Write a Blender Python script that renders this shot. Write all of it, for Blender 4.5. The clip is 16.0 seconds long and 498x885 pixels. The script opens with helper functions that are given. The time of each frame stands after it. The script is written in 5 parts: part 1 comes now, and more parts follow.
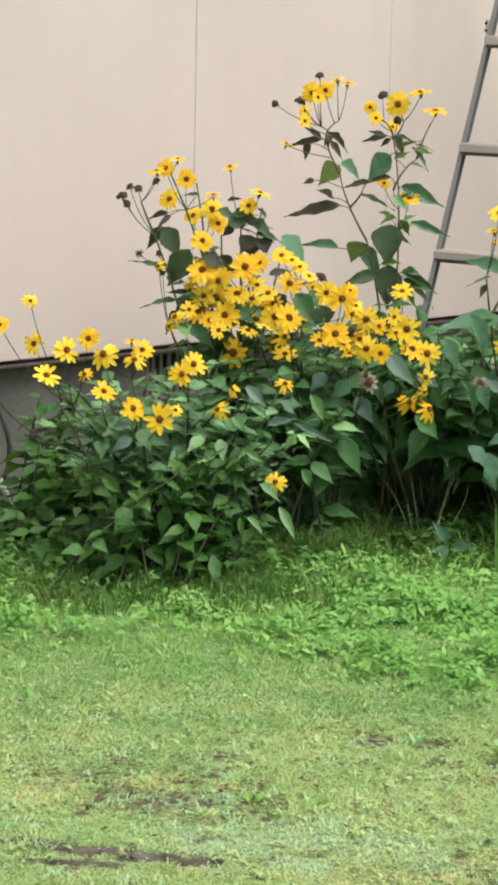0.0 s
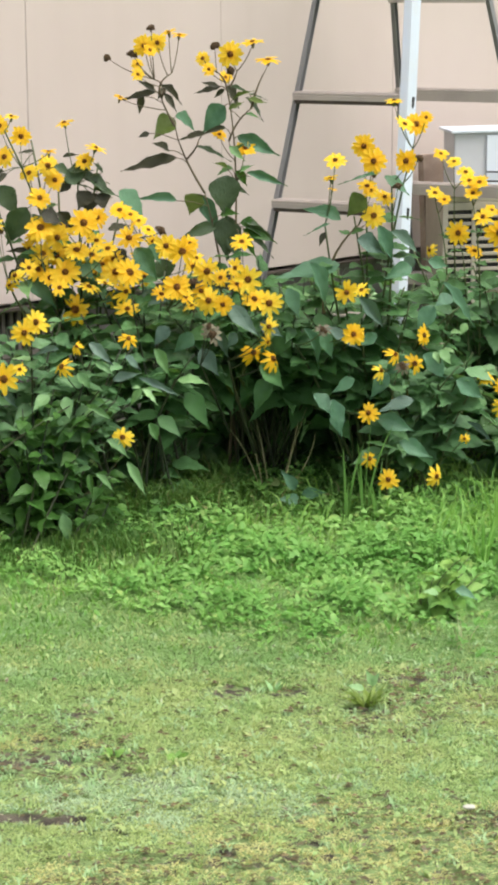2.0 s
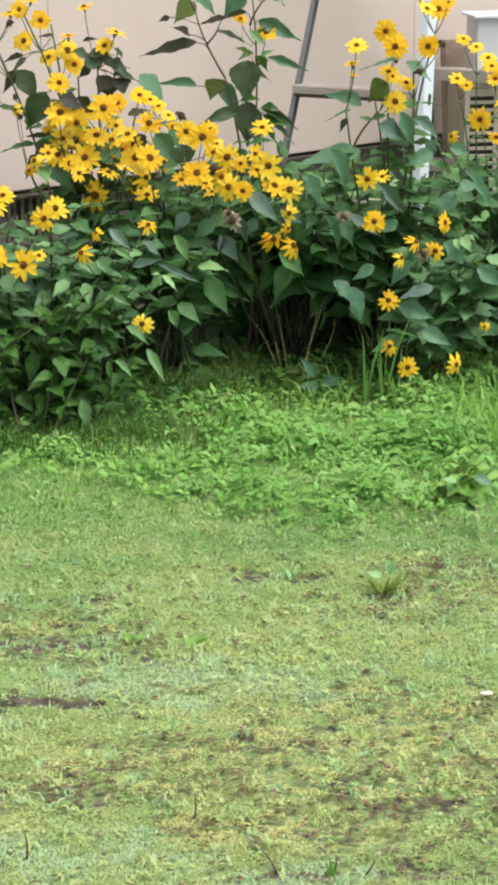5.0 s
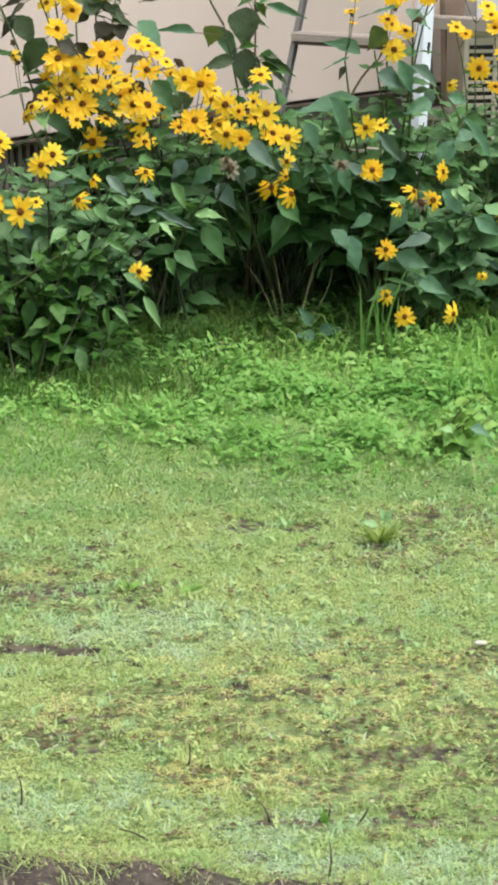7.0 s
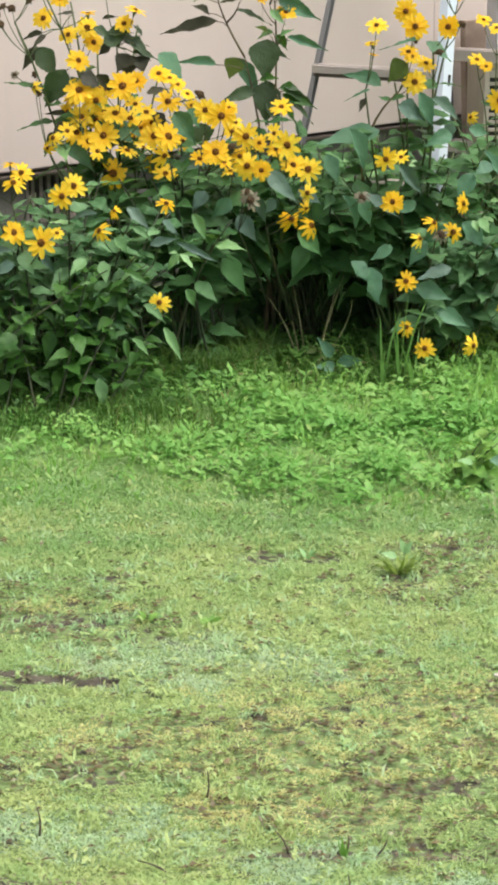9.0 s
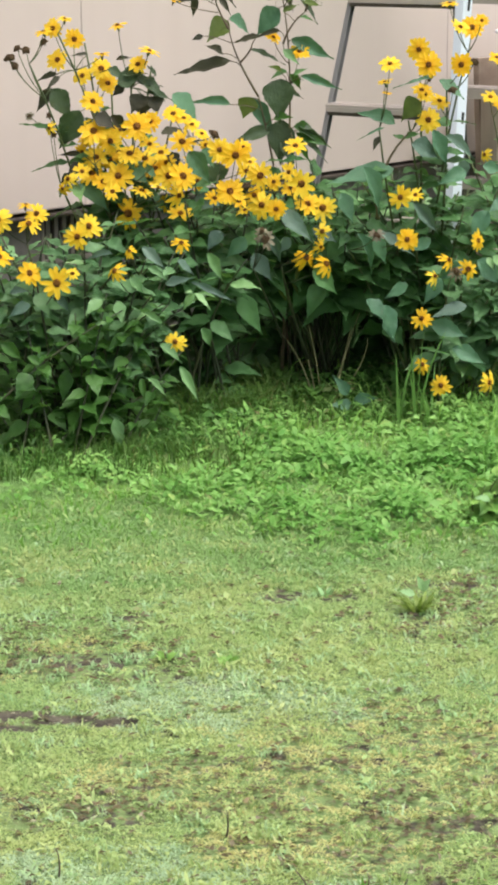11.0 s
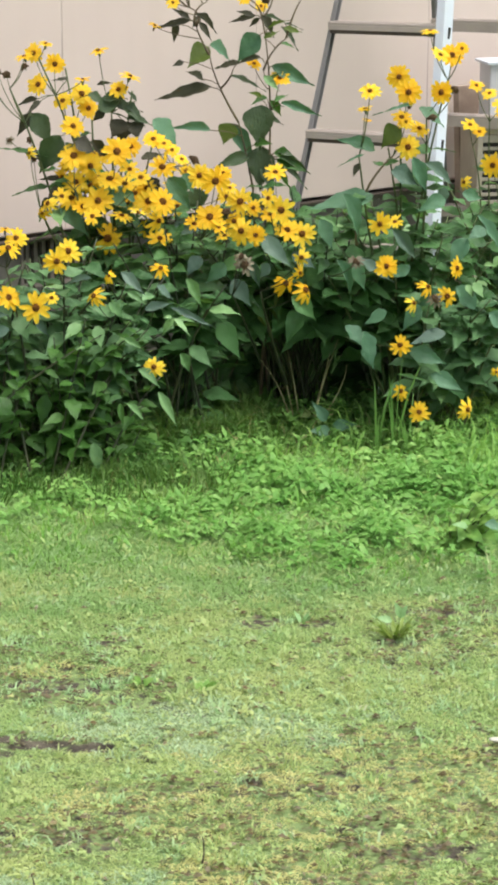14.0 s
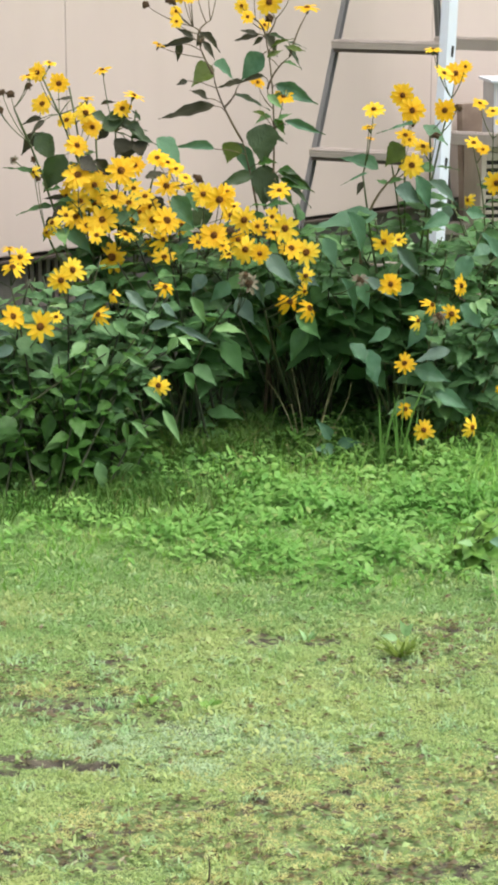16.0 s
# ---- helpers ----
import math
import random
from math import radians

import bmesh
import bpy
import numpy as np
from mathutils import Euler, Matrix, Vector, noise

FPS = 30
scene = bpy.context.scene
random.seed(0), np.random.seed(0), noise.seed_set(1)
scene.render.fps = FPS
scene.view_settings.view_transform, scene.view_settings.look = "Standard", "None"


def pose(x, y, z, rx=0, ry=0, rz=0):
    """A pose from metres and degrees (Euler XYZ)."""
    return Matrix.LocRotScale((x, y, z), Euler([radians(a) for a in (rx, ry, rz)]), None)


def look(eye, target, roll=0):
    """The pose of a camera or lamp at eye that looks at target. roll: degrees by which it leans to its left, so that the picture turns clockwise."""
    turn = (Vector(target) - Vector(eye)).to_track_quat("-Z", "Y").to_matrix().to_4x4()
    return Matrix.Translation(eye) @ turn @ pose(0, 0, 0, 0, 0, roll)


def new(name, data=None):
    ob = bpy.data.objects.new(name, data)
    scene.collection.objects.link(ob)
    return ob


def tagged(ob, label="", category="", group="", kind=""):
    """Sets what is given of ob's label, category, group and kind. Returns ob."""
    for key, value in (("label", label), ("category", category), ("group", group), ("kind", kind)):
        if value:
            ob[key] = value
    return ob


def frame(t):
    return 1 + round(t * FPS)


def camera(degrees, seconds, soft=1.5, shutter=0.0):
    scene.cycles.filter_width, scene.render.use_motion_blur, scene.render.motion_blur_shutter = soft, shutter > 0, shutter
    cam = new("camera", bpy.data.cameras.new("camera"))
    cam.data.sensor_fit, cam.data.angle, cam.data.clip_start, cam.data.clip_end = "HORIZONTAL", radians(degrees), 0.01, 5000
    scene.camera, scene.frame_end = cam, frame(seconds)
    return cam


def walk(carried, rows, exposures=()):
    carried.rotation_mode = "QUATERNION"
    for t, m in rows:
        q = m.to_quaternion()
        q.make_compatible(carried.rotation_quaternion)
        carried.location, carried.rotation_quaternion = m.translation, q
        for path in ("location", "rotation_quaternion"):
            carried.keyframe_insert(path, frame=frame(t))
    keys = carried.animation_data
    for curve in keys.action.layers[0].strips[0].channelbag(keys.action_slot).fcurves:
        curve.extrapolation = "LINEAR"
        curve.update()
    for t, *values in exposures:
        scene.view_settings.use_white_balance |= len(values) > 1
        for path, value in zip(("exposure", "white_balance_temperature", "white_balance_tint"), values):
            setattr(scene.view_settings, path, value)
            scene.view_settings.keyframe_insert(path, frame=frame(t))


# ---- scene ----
# ---------------- camera ----------------
cam = camera(11.984, 16.0, soft=3.6)
EYE = 1.5
ROWS = [
    (0.0, 0.253, -12.176, -1.173),
    (0.5, -0.623, -12.387, -1.180),
    (1.0, -2.090, -11.714, -0.658),
    (1.5, -3.226, -12.409, 0.118),
    (2.0, -3.863, -13.269, 0.263),
    (2.5, -3.660, -13.676, 0.200),
    (3.0, -3.920, -13.817, 0.150),
    (3.5, -4.287, -14.235, 0.416),
    (4.0, -4.146, -14.989, 0.279),
    (4.5, -3.728, -15.562, 0.218),
    (5.0, -3.349, -15.994, 0.148),
    (5.2, -3.206, -16.244, 0.160),
    (7.5, -3.385, -17.366, -0.425),
    (8.0, -3.334, -17.487, -0.634),
    (8.5, -3.099, -17.270, -0.391),
    (9.0, -2.832, -16.487, -0.240),
    (9.5, -2.473, -15.792, 0.010),
    (11.8, -2.600, -15.549, 0.498),
    (12.0, -2.568, -15.649, 0.572),
    (12.5, -2.555, -15.843, 0.661),
    (13.0, -2.607, -15.946, 0.669),
    (13.5, -2.665, -15.745, 0.413),
    (14.0, -2.985, -14.937, -0.175),
    (14.5, -4.009, -15.231, -1.000),
    (15.0, -3.976, -14.723, -1.176),
    (15.5, -3.330, -14.218, -0.517),
    (16.0, -2.916, -14.494, 0.009),
]

walk(cam, [(t, pose(0, 0, EYE, 90 + pitch, roll, yaw)) for t, yaw, pitch, roll in ROWS],
     exposures=((0.0, 1.2), (16.0, 1.2)))

# ---------------- light: bright overcast sky ----------------
SUN_UP, SUN_TURN = 66.0, 120.0
world = bpy.data.worlds.new("sky")
scene.world = world
world.use_nodes = True
wn, wl = world.node_tree.nodes, world.node_tree.links
wn.clear()
sky = wn.new("ShaderNodeTexSky")
sky.sky_type, sky.sun_disc = "NISHITA", False
sky.sun_elevation, sky.sun_rotation = radians(SUN_UP), radians(SUN_TURN)
sky.dust_density = 4.0
pale = wn.new("ShaderNodeHueSaturation")
pale.inputs["Saturation"].default_value = 0.35
back = wn.new("ShaderNodeBackground")
back.inputs["Strength"].default_value = 0.115
wout = wn.new("ShaderNodeOutputWorld")
wl.new(sky.outputs[0], pale.inputs["Color"])
wl.new(pale.outputs[0], back.inputs["Color"])
wl.new(back.outputs[0], wout.inputs["Surface"])
sun = new("sun", bpy.data.lights.new("sun", "SUN"))
sun.data.energy, sun.data.angle, sun.data.color = 1.5, radians(40), (1.0, 0.97, 0.92)
a_s, e_s = radians(SUN_TURN), radians(SUN_UP)
sun.matrix_world = look((math.sin(a_s) * math.cos(e_s) * 20, math.cos(a_s) * math.cos(e_s) * 20, math.sin(e_s) * 20), (0, 0, 0))


# worn bare spots of the lawn: x, y and half-sizes
PATCHES = [(-0.345, 3.735, 0.080, 0.022), (-0.235, 3.706, 0.085, 0.022), (-0.150, 3.682, 0.070, 0.022), (-0.070, 3.664, 0.050, 0.022), (-0.270, 3.650, 0.080, 0.018),
           (0.247, 4.280, 0.085, 0.040), (0.355, 4.262, 0.055, 0.022), (-0.083, 3.312, 0.062, 0.040), (-0.06, 4.185, 0.08, 0.025), (-0.12, 3.95, 0.15, 0.06), (-0.02, 3.865, 0.06, 0.022),
           (0.337, 3.335, 0.075, 0.016), (0.46, 3.25, 0.12, 0.03), (0.62, 4.32, 0.14, 0.04), (0.22, 3.03, 0.10, 0.025), (0.091, 3.487, 0.04, 0.012),
           (0.30, 4.86, 0.07, 0.03), (0.45, 3.03, 0.1, 0.03), (0.495, 4.15, 0.05, 0.025)]                # the first five are worn to the soil

# ---------------- materials ----------------
class Mat:
    """A small builder for procedural node materials."""

    def __init__(self, name, rough=0.6, metal=0.0, spec=0.5):
        self.m = bpy.data.materials.new(name)
        self.m.use_nodes = True
        self.n, self.l = self.m.node_tree.nodes, self.m.node_tree.links
        self.b = self.n["Principled BSDF"]
        self.b.inputs["Roughness"].default_value = rough
        self.b.inputs["Metallic"].default_value = metal
        self.b.inputs["Specular IOR Level"].default_value = spec
        self.pos = self.n.new("ShaderNodeNewGeometry")

    def noise(self, scale, detail=3.0, rough=0.55, stretch=None, where=None):
        t = self.n.new("ShaderNodeTexNoise")
        t.inputs["Scale"].default_value, t.inputs["Detail"].default_value = scale, detail
        t.inputs["Roughness"].default_value = rough
        src = where or self.pos.outputs["Position"]
        if stretch:
            m = self.n.new("ShaderNodeMapping")
            m.inputs["Scale"].default_value = stretch
            self.l.new(src, m.inputs["Vector"])
            src = m.outputs["Vector"]
        self.l.new(src, t.inputs["Vector"])
        return t.outputs["Fac"]

    def local(self):
        return self.n.new("ShaderNodeTexCoord").outputs["Object"]

    def ramp(self, fac, lo, hi, a=0.0, b=1.0):
        r = self.n.new("ShaderNodeMapRange")
        r.inputs["From Min"].default_value, r.inputs["From Max"].default_value = lo, hi
        r.inputs["To Min"].default_value, r.inputs["To Max"].default_value = a, b
        self.l.new(fac, r.inputs["Value"])
        return r.outputs["Result"]

    def mix(self, fac, a, b, mode="MIX"):
        m = self.n.new("ShaderNodeMix")
        m.data_type, m.blend_type = "RGBA", mode
        for v, sock in ((fac, m.inputs[0]), (a, m.inputs[6]), (b, m.inputs[7])):
            if isinstance(v, (int, float)):
                sock.default_value = v
            elif isinstance(v, tuple):
                sock.default_value = (*v, 1.0)
            else:
                self.l.new(v, sock)
        return m.outputs[2]

    def math(self, op, a, b):
        m = self.n.new("ShaderNodeMath")
        m.operation = op
        for v, sock in ((a, m.inputs[0]), (b, m.inputs[1])):
            if isinstance(v, (int, float)):
                sock.default_value = v
            else:
                self.l.new(v, sock)
        return m.outputs[0]

    def axis(self, i):
        s = self.n.new("ShaderNodeSeparateXYZ")
        self.l.new(self.pos.outputs["Position"], s.inputs[0])
        return s.outputs[i]

    def chance(self):
        return self.n.new("ShaderNodeObjectInfo").outputs["Random"]

    def island(self):
        return self.pos.outputs["Random Per Island"]

    def color(self, c):
        if isinstance(c, tuple):
            self.b.inputs["Base Color"].default_value = (*c, 1.0)
        else:
            self.l.new(c, self.b.inputs["Base Color"])
        self.c = c
        return self

    def roughness(self, r):
        self.l.new(r, self.b.inputs["Roughness"])
        return self

    def bump(self, h, strength=0.3, dist=0.002):
        b = self.n.new("ShaderNodeBump")
        b.inputs["Strength"].default_value, b.inputs["Distance"].default_value = strength, dist
        self.l.new(h, b.inputs["Height"])
        self.l.new(b.outputs[0], self.b.inputs["Normal"])
        return self

    def thin(self, share, tint=None):
        """Lets light through a leaf or a petal."""
        t = self.n.new("ShaderNodeBsdfTranslucent")
        c = tint if tint is not None else self.c
        if isinstance(c, tuple):
            t.inputs["Color"].default_value = (*c, 1.0)
        else:
            self.l.new(c, t.inputs["Color"])
        m = self.n.new("ShaderNodeMixShader")
        m.inputs[0].default_value = share
        self.l.new(self.b.outputs[0], m.inputs[1])
        self.l.new(t.outputs[0], m.inputs[2])
        self.l.new(m.outputs[0], self.n["Material Output"].inputs["Surface"])
        return self


def siding():
    m = Mat("painted_siding", 0.62, spec=0.3)
    broad = m.ramp(m.noise(1.3, 4), 0.35, 0.7)
    streak = m.ramp(m.noise(5.0, 4, stretch=(3.0, 3.0, 0.25)), 0.45, 0.75)
    c = m.mix(broad, (0.505, 0.423, 0.382), (0.565, 0.476, 0.432))
    c = m.mix(m.math("MULTIPLY", streak, 0.22), c, (0.475, 0.395, 0.345))
    m.color(c)
    return m.bump(m.noise(140.0, 3), 0.12, 0.001).m


def concrete(name, a, b):
    m = Mat(name, 0.85, spec=0.25)
    c = m.mix(m.ramp(m.noise(4.0, 5), 0.35, 0.7), a, b)
    c = m.mix(m.ramp(m.noise(60.0, 3), 0.5, 0.75, 0, 0.4), c, (0.06, 0.057, 0.05))
    m.color(c)
    return m.bump(m.noise(90.0, 4), 0.4, 0.002).m


def metal(name, col, rough, met=0.9, dirt=(0.20, 0.18, 0.16)):
    m = Mat(name, rough, met)
    c = m.mix(m.ramp(m.noise(9.0, 4), 0.5, 0.75, 0, 0.5), col, dirt)
    m.color(c)
    m.roughness(m.ramp(m.noise(30.0, 3, stretch=(1, 1, 0.15)), 0.3, 0.7, rough - 0.08, rough + 0.12))
    return m.m


def leaf_mat(name, dark, light, share=0.22, rough=0.40, pale=None):
    m = Mat(name, rough, spec=0.31)
    c = m.mix(m.math("POWER", m.chance(), 1.15), dark, light)
    w = m.local()
    c = m.mix(m.ramp(m.noise(3.0, 3, where=w), 0.4, 0.7, 0, 0.5), c, light)
    c = m.mix(m.ramp(m.noise(14.0, 2, where=w), 0.66, 0.80, 0, 0.18), c, pale or (0.20, 0.20, 0.05))
    m.color(c)
    m.bump(m.noise(9.0, 3, where=w, stretch=(1, 3, 1)), 0.20, 0.05)
    return m.thin(share, m.mix(0.5, c, (0.16, 0.30, 0.03))).m


def petal_mat():
    m = Mat("petal", 0.5, spec=0.3)
    w = m.local()
    c = m.mix(m.chance(), (0.97, 0.595, 0.018), (0.98, 0.745, 0.062))
    c = m.mix(m.ramp(m.noise(2.5, 2, where=w), 0.45, 0.75, 0, 0.5), c, (0.95, 0.60, 0.016))
    far = m.n.new("ShaderNodeVectorMath")
    far.operation = "LENGTH"
    m.l.new(w, far.inputs[0])
    c = m.mix(m.ramp(far.outputs["Value"], 0.20, 0.40, 0.55, 0.0), c, (0.84, 0.34, 0.006))
    m.color(c)
    m.bump(m.noise(8.0, 2, where=w), 0.3, 0.05)
    return m.thin(0.48).m


def disc_mat(name, a, b):
    m = Mat(name, 0.8, spec=0.2)
    m.color(m.mix(m.ramp(m.noise(5.0, 3, where=m.local()), 0.35, 0.65), a, b))
    return m.bump(m.noise(12.0, 2, where=m.local()), 0.8, 0.1).m


def stem_mat(name, a, b):
    m = Mat(name, 0.55, spec=0.4)
    m.color(m.mix(m.ramp(m.noise(12.0, 3), 0.4, 0.65), a, b))
    return m.m


def soil_mat():
    m = Mat("lawn_soil", 0.95, spec=0.15)
    earth = m.mix(m.ramp(m.noise(22.0, 5), 0.35, 0.65), (0.036, 0.031, 0.024), (0.104, 0.090, 0.068))
    moss = m.mix(m.ramp(m.noise(70.0, 4), 0.35, 0.65), (0.115, 0.170, 0.060), (0.185, 0.250, 0.100))
    c = m.mix(m.ramp(m.math("ADD", m.math("MULTIPLY", m.noise(30.0, 4), 0.6), m.math("MULTIPLY", m.noise(7.0, 3), 0.4)), 0.39, 0.47), earth, moss)
    worn = 0.0
    ragged = m.math("MULTIPLY", m.math("SUBTRACT", m.noise(26.0, 4), 0.5), 1.6)
    broken = m.math("MULTIPLY", m.math("SUBTRACT", m.noise(38.0, 3), 0.40), 5.5)
    for k, (px, py, rx, ry) in enumerate(PATCHES):
        place = m.n.new("ShaderNodeMapping")
        place.inputs["Location"].default_value = (-px / rx, -py / ry, 0)
        place.inputs["Scale"].default_value = (1 / rx, 1 / ry, 0)
        m.l.new(m.pos.outputs["Position"], place.inputs["Vector"])
        far = m.n.new("ShaderNodeVectorMath")
        far.operation = "LENGTH"
        m.l.new(place.outputs["Vector"], far.inputs[0])
        worn = m.math("MAXIMUM", worn, m.ramp(m.math("ADD", far.outputs["Value"], ragged if k < 5 else broken), 1.15, 0.75))
    c = m.mix(worn, c, earth)
    m.color(c)
    return m.bump(m.noise(80.0, 5), 0.8, 0.006).m


def path_mat():
    m = Mat("damp_earth", 0.8, spec=0.35)
    c = m.mix(m.ramp(m.noise(16.0, 6, 0.65), 0.36, 0.64), (0.026, 0.019, 0.016), (0.078, 0.060, 0.050))
    c = m.mix(m.ramp(m.noise(5.0, 3), 0.5, 0.7, 0, 0.5), c, (0.055, 0.060, 0.028))
    m.color(m.mix(m.ramp(m.noise(130.0, 3), 0.55, 0.72, 0, 0.6), c, (0.15, 0.125, 0.105)))
    return m.bump(m.noise(45.0, 6, 0.65), 1.0, 0.009).m


def grass_mat(name, fresh, dry, straw, cut=0.86, share=0.3, patch=(0.40, 0.62)):
    """Blade colours: fresh and dry in broad patches, a few straw-coloured, each blade its own shade."""
    m = Mat(name, 0.55, spec=0.35)
    p = m.ramp(m.math("ADD", m.math("ADD", m.math("MULTIPLY", m.noise(2.1, 3), 0.62), m.math("MULTIPLY", m.noise(17.0, 3), 0.38)), m.math("MULTIPLY", m.math("SUBTRACT", m.island(), 0.5), 0.12)), *patch)
    c = m.mix(p, fresh, dry)
    c = m.mix(m.ramp(m.island(), cut, cut + 0.02), c, straw)
    k = m.math("FRACT", m.math("MULTIPLY", m.island(), 37.0), 0.0)
    c = m.mix(m.math("MULTIPLY", k, 0.08), c, (0.06, 0.12, 0.03))
    m.color(c)
    return m.thin(share).m


SIDING = siding()
FOUND = concrete("foundation_concrete", (0.105, 0.10, 0.09), (0.17, 0.16, 0.145))
FLASH = metal("painted_flashing", (0.09, 0.07, 0.058), 0.5, 0.3, (0.06, 0.05, 0.045))
JOINT = stem_mat("joint_sealant", (0.43, 0.365, 0.33), (0.49, 0.42, 0.38))
VENT = metal("vent_metal", (0.22, 0.19, 0.17), 0.5, 0.4)
DARK = stem_mat("dark_cavity", (0.010, 0.010, 0.010), (0.02, 0.018, 0.016))
ALU = metal("weathered_aluminium", (0.40, 0.37, 0.355), 0.5, 0.6)
ALU_TREAD = metal("tread_aluminium", (0.50, 0.44, 0.405), 0.55, 0.3, (0.36, 0.31, 0.28))
# Rail metal twice: shaded sides in a darker colour, the lit rail in a lighter one.
ALU_SHADE = metal("shaded_aluminium", (0.24, 0.235, 0.24), 0.5, 0.5, (0.11, 0.10, 0.095))
ALU_LIT = metal("lit_aluminium", (0.61, 0.665, 0.745), 0.5, 0.35, (0.6, 0.6, 0.58))
AC_PAINT = metal("aged_cream_paint", (0.44, 0.39, 0.32), 0.55, 0.0, (0.28, 0.23, 0.18))
# Brighter copy of the box's white, with the light in the colour.
TUB_LIT = metal("lit_white_plastic", (0.66, 0.71, 0.79), 0.35, 0.0, (0.60, 0.65, 0.73))
TUB = metal("white_plastic", (0.50, 0.51, 0.54), 0.45, 0.0, (0.42, 0.43, 0.46))
PLANK = stem_mat("brown_board", (0.25, 0.185, 0.145), (0.36, 0.275, 0.22))
LEAF = leaf_mat("leaf", (0.028, 0.088, 0.026), (0.108, 0.240, 0.086), 0.32)
# Deep green leaves; shade low in the bushes is partly in this colour.
LEAF_FRONT = leaf_mat("leaf_deep_green", (0.026, 0.086, 0.015), (0.074, 0.180, 0.036), 0.34)
# Lighter copy for upper leaves, with the sky's light in the colour.
LEAF_CROWN = leaf_mat("leaf_sky_lit", (0.028, 0.088, 0.030), (0.165, 0.315, 0.140), 0.30)
LEAF_LIGHT = leaf_mat("leaf_light", (0.055, 0.14, 0.045), (0.20, 0.36, 0.15), 0.30, pale=(0.20, 0.32, 0.15))
LEAF_TOP = leaf_mat("leaf_upper", (0.026, 0.040, 0.018), (0.055, 0.090, 0.042), 0.12)
LEAF_TEAL = leaf_mat("leaf_bluish", (0.042, 0.116, 0.062), (0.115, 0.235, 0.134), 0.20)
# Greyer leaf copy: the sheen of reflected sky is painted into it.
LEAF_GREY = leaf_mat("leaf_sky_sheen", (0.055, 0.105, 0.078), (0.115, 0.180, 0.135), 0.15, pale=(0.15, 0.21, 0.17))
LEAF_BRONZE = leaf_mat("leaf_bronze", (0.018, 0.016, 0.009), (0.042, 0.040, 0.020), 0.08, 0.55, pale=(0.06, 0.045, 0.02))
LEAF_OLIVE = leaf_mat("leaf_olive", (0.05, 0.075, 0.012), (0.09, 0.13, 0.02), 0.25)
LEAF_WEED = leaf_mat("leaf_weed", (0.11, 0.26, 0.05), (0.26, 0.44, 0.10), 0.35)
LEAF_YELLOW = leaf_mat("leaf_yellowish", (0.085, 0.135, 0.018), (0.24, 0.33, 0.06), 0.30)
LEAF_PALE = leaf_mat("leaf_young", (0.20, 0.38, 0.14), (0.31, 0.50, 0.23), 0.35, pale=(0.32, 0.46, 0.20))
PETAL = petal_mat()
DISC = disc_mat("flower_disc", (0.13, 0.050, 0.010), (0.32, 0.13, 0.015))
SEED = disc_mat("seed_disc", (0.07, 0.042, 0.024), (0.20, 0.125, 0.06))
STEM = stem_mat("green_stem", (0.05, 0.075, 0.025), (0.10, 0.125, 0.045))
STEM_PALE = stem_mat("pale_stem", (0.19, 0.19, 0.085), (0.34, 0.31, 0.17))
# Darker copy of the stem colour, with the shade inside the bushes painted in.
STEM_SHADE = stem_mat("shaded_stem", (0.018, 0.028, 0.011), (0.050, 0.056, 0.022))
STEM_DARK = stem_mat("brown_stem", (0.09, 0.065, 0.04), (0.15, 0.12, 0.06))
SOIL, PATH = soil_mat(), path_mat()
LAWN = grass_mat("lawn_blade", (0.375, 0.525, 0.205), (0.510, 0.580, 0.240), (0.540, 0.550, 0.280), 0.98, 0.48)
DRY = grass_mat("dry_blade", (0.605, 0.600, 0.265), (0.665, 0.625, 0.285), (0.620, 0.600, 0.325), 0.98, 0.48)
HOARY = grass_mat("hoary_blade", (0.440, 0.590, 0.365), (0.500, 0.625, 0.390), (0.530, 0.570, 0.380), 0.98, 0.48)
LUSH = grass_mat("lush_blade", (0.255, 0.430, 0.145), (0.335, 0.490, 0.185), (0.36, 0.45, 0.20), 0.98, 0.45)
TUFT = grass_mat("pale_tuft", (0.40, 0.59, 0.30), (0.50, 0.65, 0.36), (0.56, 0.58, 0.38), 0.95, 0.50)
RANK = grass_mat("rank_blade", (0.19, 0.42, 0.075), (0.29, 0.49, 0.10), (0.45, 0.44, 0.19), 0.95, 0.42)
COVER = grass_mat("ground_cover", (0.150, 0.36, 0.070), (0.295, 0.51, 0.140), (0.32, 0.46, 0.13), 0.95, 0.42)
# Growth under the bushes: their shade is painted into this dark green.
SHADE_GRASS = grass_mat("shaded_blade", (0.064, 0.17, 0.030), (0.115, 0.24, 0.042), (0.16, 0.17, 0.06), 0.93, 0.3)
# Olive grass beside the bushes; its dark tone includes some of their shade.
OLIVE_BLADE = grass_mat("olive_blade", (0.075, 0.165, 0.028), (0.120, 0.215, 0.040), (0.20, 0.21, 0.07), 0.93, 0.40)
LONG_BLADE = grass_mat("long_blade", (0.14, 0.32, 0.075), (0.22, 0.41, 0.10), (0.25, 0.36, 0.10), 0.95, 0.40)
FLECK = grass_mat("hole_fleck", (0.058, 0.040, 0.012), (0.105, 0.070, 0.024), (0.18, 0.135, 0.06), 0.90, 0.05)
THATCH = grass_mat("thatch", (0.115, 0.096, 0.052), (0.18, 0.145, 0.085), (0.30, 0.28, 0.18), 0.90, 0.05)
TWIG = stem_mat("dry_twig", (0.035, 0.022, 0.016), (0.08, 0.05, 0.035))
STRAW = stem_mat("dry_straw", (0.40, 0.44, 0.22), (0.54, 0.56, 0.32))
